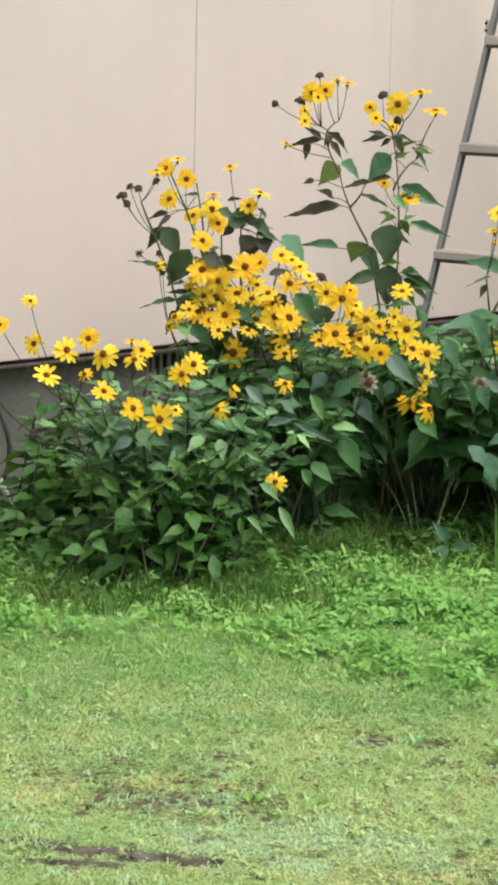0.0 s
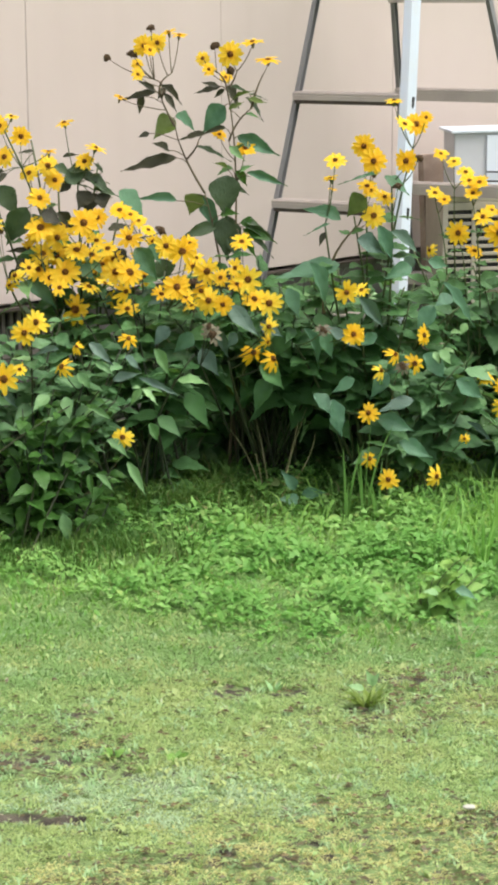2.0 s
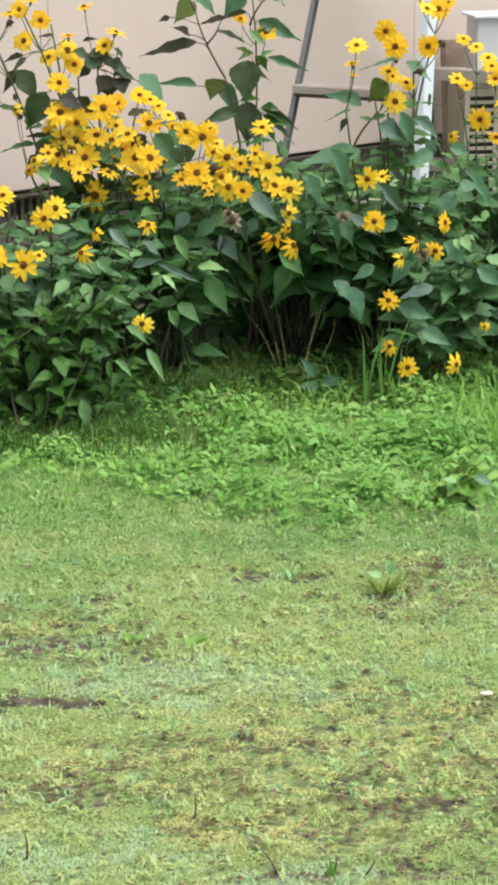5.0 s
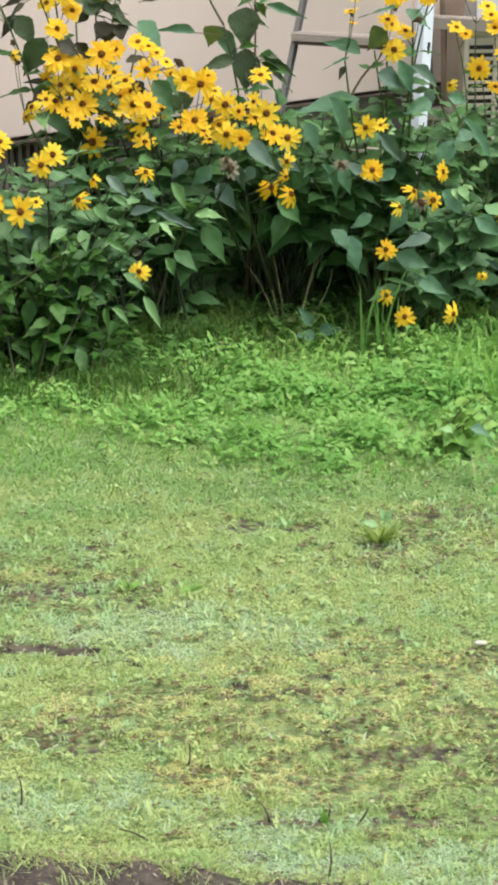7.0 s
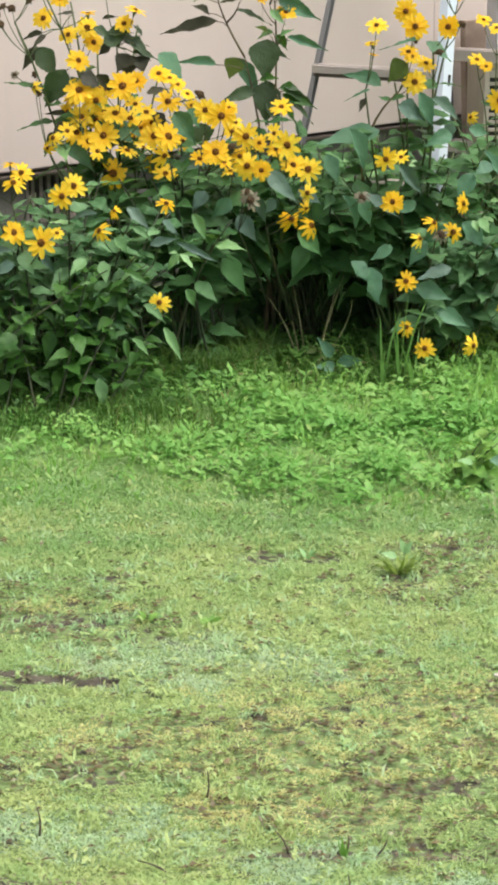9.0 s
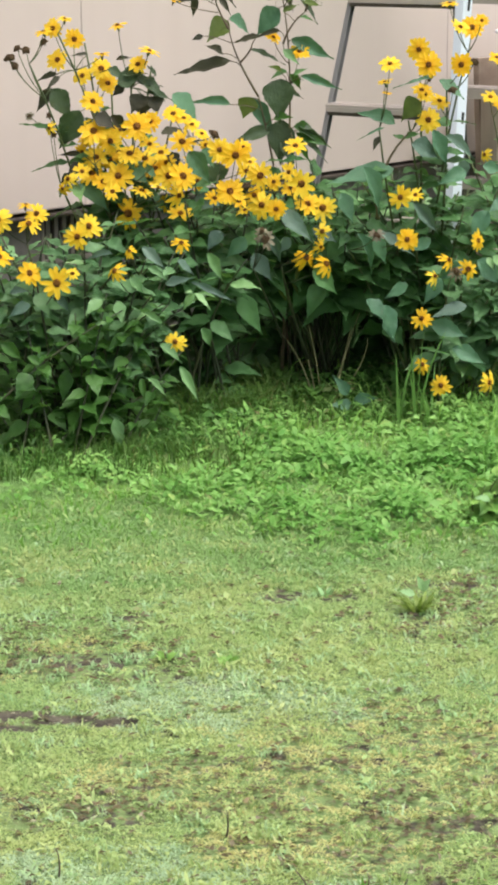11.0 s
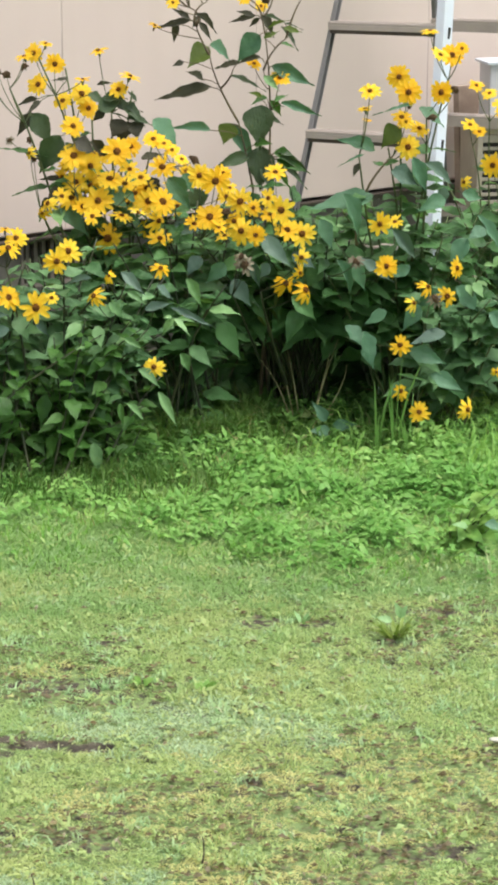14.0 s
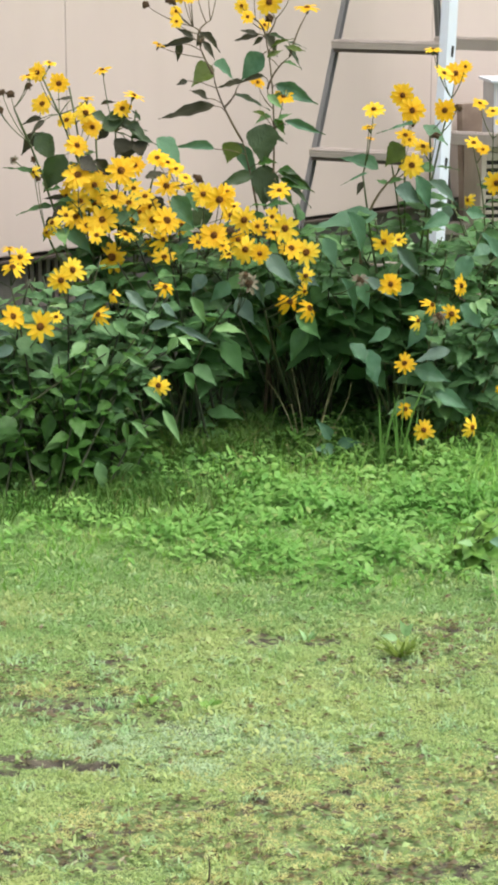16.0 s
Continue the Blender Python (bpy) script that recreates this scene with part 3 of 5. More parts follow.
CROWN_FLOWERS = [
    (-0.185, 5.70, 0.962, 0.019, 'u'), (-0.213, 5.69, 0.941, 0.023, 'f'), (-0.234, 5.66, 0.936, 0.022, 'u'), (-0.165, 5.74, 0.910, 0.026, 'f'),
    (-0.316, 5.65, 0.878, 0.012, 'd'), (-0.278, 5.70, 0.890, 0.012, 'd'), (-0.302, 5.74, 0.890, 0.010, 'd'), (-0.303, 5.66, 0.858, 0.012, 'd'),
    (-0.237, 5.71, 0.908, 0.011, 'd'), (-0.204, 5.71, 0.864, 0.027, 'f'), (-0.059, 5.65, 0.950, 0.022, 'u'), (-0.098, 5.69, 0.878, 0.020, 'u'),
    (-0.101, 5.72, 0.841, 0.029, 'f'), (-0.146, 5.70, 0.827, 0.024, 'f'), (-0.086, 5.72, 0.806, 0.027, 'f'), (-0.122, 5.67, 0.770, 0.028, 'f'),
    (-0.013, 5.67, 0.856, 0.024, 'f'), (0.014, 5.66, 0.888, 0.026, 'u'), (-0.274, 5.70, 0.733, 0.012, 'r'),
]
CROWN_LOW_FLOWERS = [
    (-0.227, 5.70, 0.734, 0.009, 'd'), (-0.227, 5.67, 0.707, 0.016, 'w'), (-0.217, 5.69, 0.690, 0.009, 'd'), (-0.121, 5.65, 0.702, 0.034, 'f'),
    (-0.082, 5.68, 0.673, 0.030, 'f'), (-0.018, 5.62, 0.716, 0.036, 'f'), (0.016, 5.64, 0.725, 0.025, 'f'), (-0.117, 5.68, 0.634, 0.028, 'f'),
    (-0.129, 5.68, 0.596, 0.028, 'f'), (-0.101, 5.65, 0.580, 0.024, 'f'), (-0.184, 5.62, 0.593, 0.021, 'w'), (-0.198, 5.64, 0.566, 0.016, 'w'),
    (-0.064, 5.63, 0.597, 0.034, 'f'), (-0.036, 5.64, 0.648, 0.030, 'h'), (0.000, 5.69, 0.627, 0.030, 'h'),
]
HEART_FLOWERS = [
    (0.038, 5.59, 0.658, 0.024, 'h'), (0.012, 5.66, 0.667, 0.022, 'f'), (0.090, 5.66, 0.672, 0.030, 'f'), (0.068, 5.58, 0.750, 0.027, 'h'),
    (0.093, 5.61, 0.736, 0.020, 'h'), (0.113, 5.62, 0.719, 0.020, 'h'), (0.134, 5.57, 0.704, 0.019, 'h'), (0.166, 5.61, 0.698, 0.013, 'd'),
    (0.056, 5.66, 0.590, 0.034, 'f'), (0.089, 5.58, 0.602, 0.033, 'f'), (-0.009, 5.63, 0.560, 0.027, 'u'), (0.079, 5.58, 0.556, 0.024, 'w'),
    (0.083, 5.63, 0.504, 0.028, 'h'), (-0.043, 5.66, 0.501, 0.036, 'f'), (-0.078, 5.59, 0.566, 0.021, 'f'), (0.030, 5.57, 0.578, 0.021, 'u'),
    (-0.149, 5.58, 0.616, 0.020, 'f'),
]
MIDDLE_FLOWERS = [
    (0.177, 5.60, 0.661, 0.029, 'f'), (0.213, 5.55, 0.655, 0.033, 'f'), (0.232, 5.56, 0.672, 0.020, 'f'), (0.249, 5.60, 0.631, 0.017, 'h'),
    (0.276, 5.64, 0.592, 0.031, 'f'), (0.340, 5.59, 0.607, 0.021, 'f'), (0.370, 5.59, 0.579, 0.033, 'f'), (0.358, 5.61, 0.666, 0.025, 'h'),
    (0.200, 5.56, 0.568, 0.033, 'f'), (0.164, 5.61, 0.543, 0.023, 'h'), (0.238, 5.57, 0.580, 0.013, 'd'), (0.276, 5.61, 0.526, 0.031, 'f'),
    (0.239, 5.65, 0.506, 0.023, 'u'), (0.309, 5.56, 0.524, 0.024, 'f'), (0.387, 5.61, 0.527, 0.029, 'f'), (0.423, 5.61, 0.517, 0.031, 'f'),
]
MIDDLE_LOW_FLOWERS = [
    (0.417, 5.54, 0.473, 0.021, 'w'), (0.415, 5.55, 0.434, 0.016, 'w'), (0.383, 5.59, 0.401, 0.027, 'w'), (0.431, 5.59, 0.385, 0.028, 'w'),
    (0.274, 5.54, 0.476, 0.016, 'r'), (0.284, 5.57, 0.451, 0.027, 'r'),
]
RIGHT_FLOWERS = [
    (0.654, 5.65, 0.887, 0.028, 'f'), (0.668, 5.57, 0.860, 0.031, 'f'), (0.673, 5.61, 0.825, 0.009, 'd'), (0.575, 5.55, 0.865, 0.026, 'h'),
    (0.568, 5.59, 0.818, 0.020, 'u'), (0.576, 5.62, 0.789, 0.012, 'u'), (0.746, 5.61, 0.942, 0.025, 'h'), (0.777, 5.63, 0.940, 0.027, 'f'),
    (0.790, 5.56, 0.962, 0.017, 'f'), (0.747, 5.58, 0.858, 0.029, 'f'), (0.785, 5.64, 0.859, 0.011, 'd'), (0.720, 5.61, 0.998, 0.021, 'u'),
    (0.656, 5.60, 0.797, 0.024, 'h'), (0.665, 5.59, 0.787, 0.020, 'h'), (0.705, 5.65, 0.764, 0.024, 'h'), (0.674, 5.61, 0.725, 0.029, 'f'),
    (0.723, 5.55, 0.804, 0.011, 'd'),
]
FILL_FLOWERS = [
    (-0.064, 5.75, 0.635, 0.025, 'h'), (-0.084, 5.73, 0.619, 0.025, 'f'), (-0.017, 5.74, 0.588, 0.026, 'h'), (0.025, 5.73, 0.598, 0.025, 'f'),
    (-0.044, 5.75, 0.599, 0.023, 'f'), (-0.152, 5.73, 0.640, 0.019, 'f'), (0.005, 5.77, 0.569, 0.025, 'f'), (-0.062, 5.76, 0.685, 0.022, 'f'),
    (0.114, 5.72, 0.620, 0.020, 'h'), (0.052, 5.73, 0.612, 0.023, 'f'), (0.128, 5.77, 0.560, 0.022, 'f'), (0.247, 5.75, 0.586, 0.022, 'f'),
    (0.314, 5.76, 0.557, 0.021, 'f'), (0.267, 5.76, 0.524, 0.023, 'f'), (0.226, 5.72, 0.517, 0.023, 'h'), (0.355, 5.76, 0.541, 0.023, 'f'),
    (0.149, 5.74, 0.652, 0.018, 'f'), (-0.096, 5.75, 0.698, 0.022, 'h'), (-0.145, 5.76, 0.663, 0.019, 'h'), (0.050, 5.77, 0.506, 0.021, 'f'),
]
FRONT_LOW_FLOWERS = [
    (-0.074, 5.34, 0.425, 0.023, 'w'), (0.062, 5.32, 0.261, 0.025, 'f'), (0.080, 5.34, 0.488, 0.020, 'w'), (-0.631, 5.33, 0.526, 0.028, 'f'),
    (-0.678, 5.36, 0.573, 0.026, 'f'), (-0.039, 5.34, 0.471, 0.015, 'w'),
]
TALL_FLOWERS = [
    (0.154, 5.811, 1.162, 0.011, 'd'), (0.197, 5.849, 1.147, 0.02, 'u'), (0.223, 5.859, 1.14, 0.021, 'u'),
    (0.135, 5.787, 1.12, 0.026, 'f'), (0.171, 5.908, 1.119, 0.024, 'f'), (0.109, 5.815, 1.1, 0.014, 'd'),
    (0.12, 5.842, 1.072, 0.015, 'f'), (0.149, 5.779, 1.11, 0.018, 'f'), (0.119, 5.77, 1.053, 0.017, 'f'),
    (0.076, 5.801, 0.995, 0.017, 'u'), (0.046, 5.825, 1.091, 0.011, 'd'), (0.283, 5.918, 1.079, 0.018, 'f'),
    (0.313, 5.912, 1.111, 0.013, 'd'), (0.347, 5.847, 1.093, 0.032, 'f'), (0.294, 5.843, 1.058, 0.018, 'f'),
    (0.35, 5.877, 1.053, 0.014, 'd'), (0.339, 5.907, 1.033, 0.018, 'f'), (0.4, 5.824, 1.123, 0.028, 'u'),
    (0.444, 5.897, 1.075, 0.03, 'u'), (0.318, 5.834, 0.9, 0.02, 'h'), (0.384, 5.865, 0.861, 0.027, 'h'),
]
RIGHT_LOW_FLOWERS = [
    (0.592, 5.45, 0.568, 0.026, 'f'), (0.631, 5.48, 0.567, 0.020, 'h'), (0.609, 5.45, 0.468, 0.027, 'f'), (0.778, 5.47, 0.459, 0.025, 's'),
    (0.676, 5.45, 0.380, 0.018, 'w'), (0.710, 5.46, 0.416, 0.021, 'w'), (0.760, 5.49, 0.387, 0.025, 'w'), (0.730, 5.47, 0.385, 0.020, 'r'),
    (0.650, 5.49, 0.269, 0.025, 'f'), (0.654, 5.49, 0.157, 0.021, 'w'), (0.698, 5.48, 0.107, 0.025, 'f'), (0.814, 5.48, 0.112, 0.026, 's'),
    (0.538, 5.46, 0.478, 0.019, 'r'), (0.881, 5.48, 0.204, 0.013, 'w'),
]
FAR_RIGHT_FLOWERS = [
    (0.865, 5.82, 0.847, 0.020, 'h'), (0.887, 5.75, 0.836, 0.019, 'h'), (0.929, 5.83, 0.800, 0.022, 'h'), (0.931, 5.78, 0.784, 0.025, 'h'),
    (0.951, 5.75, 0.784, 0.023, 'h'), (0.843, 5.76, 0.758, 0.022, 'h'), (0.868, 5.77, 0.740, 0.018, 'h'), (0.935, 5.75, 0.757, 0.022, 'h'),
    (0.905, 5.78, 0.656, 0.028, 'f'), (0.966, 5.78, 0.694, 0.025, 'h'), (1.013, 5.81, 0.650, 0.035, 'f'), (1.029, 5.79, 0.608, 0.028, 'f'),
    (0.954, 5.83, 0.602, 0.023, 'h'), (0.839, 5.81, 0.610, 0.017, 'w'), (1.049, 5.77, 0.577, 0.030, 'f'), (0.996, 5.83, 0.704, 0.020, 'h'),
    (1.039, 5.81, 0.496, 0.026, 'h'), (1.056, 5.84, 0.452, 0.025, 'f'),
]
END_LOW_FLOWERS = [
    (0.946, 5.583, 0.332, 0.022, 'h'), (0.992, 5.59, 0.308, 0.022, 'f'), (0.992, 5.561, 0.265, 0.028, 'f'),
    (0.903, 5.609, 0.179, 0.015, 'f'),
]
TALL_LEAVES = [
    (0.215, 5.86, 0.842, 0.075, 0.806, 0.034, 'b'), (0.195, 5.86, 0.859, 0.157, 0.884, 0.026, 'b'), (0.209, 5.87, 0.937, 0.147, 0.903, 0.051, 'o'),
    (0.212, 5.88, 0.942, 0.278, 0.910, 0.040, 't'), (0.334, 5.86, 0.967, 0.266, 0.908, 0.051, 't'), (0.365, 5.88, 0.890, 0.471, 0.836, 0.037, 't'),
    (0.385, 5.82, 0.807, 0.486, 0.773, 0.021, 't'), (0.336, 5.85, 0.797, 0.328, 0.693, 0.074, 'g'), (0.269, 5.88, 0.747, 0.317, 0.646, 0.037, 't'),
    (0.342, 5.86, 0.694, 0.323, 0.586, 0.065, 'g'), (0.266, 5.87, 0.750, 0.240, 0.699, 0.057, 'o'), (0.212, 5.83, 0.738, 0.108, 0.753, 0.024, 't'),
    (0.310, 5.85, 0.670, 0.215, 0.652, 0.031, 'g'),
]
TALL_LEAVES_LOWER = [
    (0.382, 5.83, 0.673, 0.473, 0.627, 0.018, 'g'), (0.383, 5.85, 0.665, 0.456, 0.590, 0.020, 'g'), (0.374, 5.85, 0.684, 0.439, 0.660, 0.018, 'g'),
    (0.283, 5.82, 0.905, 0.216, 0.884, 0.021, 'b'), (0.334, 5.83, 0.917, 0.263, 0.900, 0.014, 'b'), (0.264, 5.84, 0.871, 0.351, 0.835, 0.020, 'g'),
    (0.354, 5.87, 0.812, 0.309, 0.803, 0.017, 'l'), (0.357, 5.87, 0.798, 0.396, 0.790, 0.017, 'g'), (0.368, 5.83, 0.808, 0.401, 0.826, 0.014, 'l'),
    (0.352, 5.87, 0.764, 0.392, 0.754, 0.020, 'g'), (0.365, 5.83, 0.657, 0.356, 0.600, 0.028, 'g'), (0.341, 5.86, 0.652, 0.375, 0.573, 0.031, 'g'),
]
TALL_LEAVES_UPPER = [
    (0.165, 5.83, 1.006, 0.072, 0.982, 0.018, 'b'), (0.162, 5.82, 1.010, 0.115, 1.036, 0.014, 'b'), (0.133, 5.87, 0.994, 0.123, 0.945, 0.020, 'b'),
    (0.176, 5.83, 1.020, 0.235, 0.977, 0.021, 'b'), (0.184, 5.83, 1.001, 0.217, 0.959, 0.016, 'b'), (0.186, 5.88, 1.011, 0.170, 0.985, 0.017, 'b'),
    (0.325, 5.87, 1.014, 0.259, 0.993, 0.017, 'b'), (0.337, 5.84, 1.015, 0.375, 0.963, 0.026, 'b'), (0.387, 5.88, 0.985, 0.428, 0.935, 0.021, 'g'),
    (0.318, 5.85, 1.016, 0.274, 1.025, 0.014, 'b'), (0.394, 5.86, 0.995, 0.442, 0.979, 0.011, 'g'), (0.146, 5.83, 0.906, 0.118, 0.895, 0.014, 'b'),
    (0.344, 5.88, 1.014, 0.408, 0.991, 0.013, 'g'), (0.333, 5.86, 1.007, 0.306, 0.984, 0.014, 'b'),
]
CROWN_LEAVES = [
    (-0.221, 5.74, 0.794, -0.258, 0.735, 0.028, 'b'), (-0.220, 5.73, 0.793, -0.169, 0.719, 0.050, 'g'), (-0.153, 5.68, 0.747, -0.209, 0.648, 0.061, 'g'),
    (-0.151, 5.69, 0.639, -0.208, 0.643, 0.017, 'b'), (-0.151, 5.67, 0.621, -0.187, 0.592, 0.030, 'b'), (-0.204, 5.67, 0.835, -0.260, 0.817, 0.018, 'b'),
    (-0.062, 5.67, 0.812, -0.000, 0.830, 0.041, 'g'), (-0.011, 5.68, 0.820, 0.058, 0.776, 0.036, 'g'), (0.009, 5.71, 0.776, -0.008, 0.725, 0.061, 'b'),
    (-0.118, 5.66, 0.736, -0.065, 0.714, 0.041, 'b'), (0.069, 5.71, 0.780, 0.138, 0.708, 0.058, 't'), (0.040, 5.69, 0.689, 0.097, 0.702, 0.025, 'b'),
    (-0.156, 5.68, 0.579, -0.090, 0.501, 0.044, 't'),
]
CROWN_LEAVES_LOWER = [
    (0.168, 5.73, 0.610, 0.177, 0.546, 0.058, 'g'), (0.140, 5.70, 0.650, 0.172, 0.606, 0.036, 't'), (-0.130, 5.69, 0.880, -0.173, 0.876, 0.011, 'b'),
    (-0.064, 5.70, 0.864, -0.026, 0.874, 0.012, 'b'), (-0.081, 5.72, 0.728, -0.031, 0.684, 0.028, 'b'), (-0.030, 5.66, 0.607, 0.010, 0.579, 0.033, 't'),
    (0.053, 5.74, 0.635, 0.093, 0.579, 0.036, 'b'), (0.213, 5.66, 0.575, 0.240, 0.534, 0.033, 'g'), (0.119, 5.72, 0.526, 0.187, 0.504, 0.042, 'p'),
    (0.050, 5.73, 0.526, 0.091, 0.470, 0.036, 'g'), (-0.198, 5.66, 0.832, -0.232, 0.800, 0.014, 'b'), (0.090, 5.72, 0.457, 0.049, 0.479, 0.036, 't'),
]
CROWN_LEAVES_SIDE = [
    (-0.051, 5.68, 0.832, 0.008, 0.842, 0.025, 'g'), (-0.028, 5.68, 0.823, 0.048, 0.804, 0.027, 'g'), (-0.003, 5.68, 0.784, -0.027, 0.741, 0.046, 'b'), (0.021, 5.68, 0.779, 0.039, 0.740, 0.039, 'b'),
    (0.007, 5.68, 0.787, 0.071, 0.778, 0.023, 'g'), (-0.086, 5.68, 0.844, -0.037, 0.820, 0.027, 'g'), (-0.046, 5.68, 0.806, -0.076, 0.777, 0.023, 'b'), (0.031, 5.68, 0.828, 0.008, 0.854, 0.018, 'g'),
    (0.104, 5.68, 0.644, 0.168, 0.571, 0.050, 't'), (-0.176, 5.68, 0.595, -0.205, 0.560, 0.027, 'b'), (-0.015, 5.68, 0.616, 0.038, 0.591, 0.034, 't'), (-0.104, 5.68, 0.630, -0.134, 0.588, 0.030, 'b'),
]
TALL_LEAVES_SMALL = [
    (0.342, 5.84, 0.960, 0.384, 0.978, 0.016, 'o'), (0.354, 5.84, 0.984, 0.396, 1.014, 0.014, 'o'), (0.384, 5.84, 0.948, 0.427, 0.937, 0.014, 'l'), (0.390, 5.84, 0.984, 0.439, 0.973, 0.016, 'o'),
    (0.343, 5.84, 0.870, 0.380, 0.834, 0.019, 'l'), (0.337, 5.84, 0.815, 0.306, 0.840, 0.016, 'o'), (0.358, 5.84, 0.809, 0.392, 0.767, 0.021, 'f'), (0.353, 5.84, 0.852, 0.385, 0.882, 0.016, 'o'),
    (0.320, 5.84, 0.700, 0.362, 0.718, 0.024, 'f'), (0.369, 5.84, 0.681, 0.430, 0.663, 0.031, 'f'), (0.375, 5.84, 0.663, 0.455, 0.632, 0.026, 'f'), (0.363, 5.84, 0.650, 0.419, 0.595, 0.026, 'f'),
]
FRONT_LEAVES = [
    (0.123, 5.30, 0.297, 0.146, 0.245, 0.035, 'l'), (0.072, 5.31, 0.205, 0.119, 0.123, 0.028, 'l'), (-0.001, 5.28, 0.186, 0.048, 0.137, 0.022, 'l'),
    (-0.011, 5.28, 0.199, -0.058, 0.187, 0.018, 'l'), (-0.016, 5.29, 0.184, -0.007, 0.130, 0.019, 'f'), (-0.108, 5.34, 0.082, -0.136, 0.017, 0.022, 'y'),
    (-0.078, 5.29, 0.091, -0.066, 0.015, 0.036, 'l'), (-0.095, 5.33, 0.088, -0.050, 0.072, 0.014, 'l'), (-0.122, 5.34, 0.234, -0.123, 0.180, 0.032, 'p'),
    (-0.067, 5.34, 0.355, -0.060, 0.304, 0.035, 'l'), (-0.008, 5.30, 0.335, 0.044, 0.303, 0.021, 'l'), (-0.276, 5.30, 0.235, -0.231, 0.210, 0.026, 'f'),
    (-0.226, 5.31, 0.213, -0.238, 0.167, 0.023, 'l'),
]
FRONT_LEAVES_UPPER = [
    (0.110, 5.38, 0.361, 0.078, 0.320, 0.023, 'y'), (0.110, 5.34, 0.370, 0.148, 0.334, 0.023, 'y'), (0.113, 5.37, 0.361, 0.168, 0.359, 0.013, 'y'),
    (0.105, 5.38, 0.364, 0.085, 0.367, 0.012, 'y'), (-0.253, 5.38, 0.180, -0.299, 0.124, 0.024, 'l'), (-0.188, 5.33, 0.196, -0.203, 0.121, 0.041, 'f'),
    (-0.213, 5.39, 0.360, -0.178, 0.314, 0.026, 'p'), (-0.105, 5.34, 0.358, -0.142, 0.330, 0.039, 'l'), (-0.078, 5.35, 0.463, -0.149, 0.451, 0.021, 'p'),
    (0.140, 5.37, 0.458, 0.181, 0.386, 0.034, 'l'), (-0.010, 5.39, 0.470, 0.044, 0.419, 0.031, 'p'), (0.002, 5.35, 0.432, 0.051, 0.405, 0.022, 'l'),
    (0.103, 5.39, 0.386, 0.207, 0.336, 0.020, 'p'),
]
FRONT_LEAVES_SIDE = [
    (0.043, 5.34, 0.391, 0.105, 0.411, 0.029, 'p'), (-0.039, 5.33, 0.411, -0.007, 0.371, 0.034, 'l'), (-0.176, 5.33, 0.417, -0.228, 0.389, 0.034, 'p'),
    (0.070, 5.32, 0.452, 0.107, 0.412, 0.031, 'p'), (-0.267, 5.31, 0.356, -0.320, 0.331, 0.034, 'p'), (-0.179, 5.32, 0.300, -0.129, 0.259, 0.039, 'f'),
    (-0.051, 5.35, 0.277, -0.091, 0.237, 0.034, 'f'), (-0.272, 5.37, 0.291, -0.221, 0.256, 0.036, 'f'), (0.027, 5.32, 0.256, 0.078, 0.217, 0.034, 'l'),
    (-0.335, 5.31, 0.265, -0.285, 0.224, 0.036, 'f'), (-0.026, 5.37, 0.232, 0.019, 0.190, 0.029, 'f'), (-0.159, 5.34, 0.134, -0.212, 0.108, 0.031, 'f'),
    (-0.312, 5.33, 0.379, -0.267, 0.391, 0.028, 'p'),
]
HEART_LEAVES = [
    (0.322, 5.58, 0.522, 0.392, 0.439, 0.049, 'p'), (0.299, 5.61, 0.457, 0.326, 0.377, 0.030, 'p'), (0.259, 5.63, 0.405, 0.294, 0.335, 0.052, 'p'),
    (0.221, 5.60, 0.315, 0.270, 0.202, 0.062, 'd'), (0.398, 5.59, 0.371, 0.469, 0.316, 0.057, 'd'), (0.504, 5.56, 0.464, 0.561, 0.364, 0.035, 't'),
    (0.580, 5.63, 0.244, 0.602, 0.188, 0.044, 't'), (0.526, 5.56, 0.302, 0.589, 0.248, 0.051, 't'), (0.182, 5.60, 0.464, 0.141, 0.424, 0.046, 'p'),
    (0.469, 5.63, 0.439, 0.428, 0.385, 0.055, 'd'), (0.343, 5.57, 0.452, 0.316, 0.419, 0.035, 'p'), (0.400, 5.62, 0.470, 0.455, 0.427, 0.049, 'p'),
    (0.238, 5.64, 0.442, 0.196, 0.388, 0.047, 't'), (0.427, 5.61, 0.333, 0.372, 0.250, 0.060, 'd'),
]
RIGHT_LEAVES = [
    (0.596, 5.62, 0.714, 0.500, 0.752, 0.049, 't'), (0.566, 5.57, 0.714, 0.501, 0.685, 0.011, 't'), (0.652, 5.59, 0.773, 0.598, 0.734, 0.062, 'o'),
    (0.684, 5.57, 0.832, 0.582, 0.809, 0.016, 't'), (0.702, 5.63, 0.817, 0.762, 0.778, 0.044, 't'), (0.632, 5.58, 0.673, 0.708, 0.639, 0.062, 'p'),
    (0.685, 5.60, 0.702, 0.718, 0.612, 0.046, 't'), (0.720, 5.64, 0.682, 0.803, 0.626, 0.041, 'p'), (0.558, 5.63, 0.684, 0.545, 0.652, 0.019, 'b'),
    (0.597, 5.64, 0.605, 0.431, 0.570, 0.071, 't'), (0.520, 5.60, 0.615, 0.582, 0.506, 0.054, 't'), (0.640, 5.60, 0.529, 0.711, 0.447, 0.041, 'p'),
    (0.467, 5.62, 0.551, 0.502, 0.481, 0.046, 't'), (0.558, 5.60, 0.459, 0.645, 0.396, 0.033, 'p'),
]
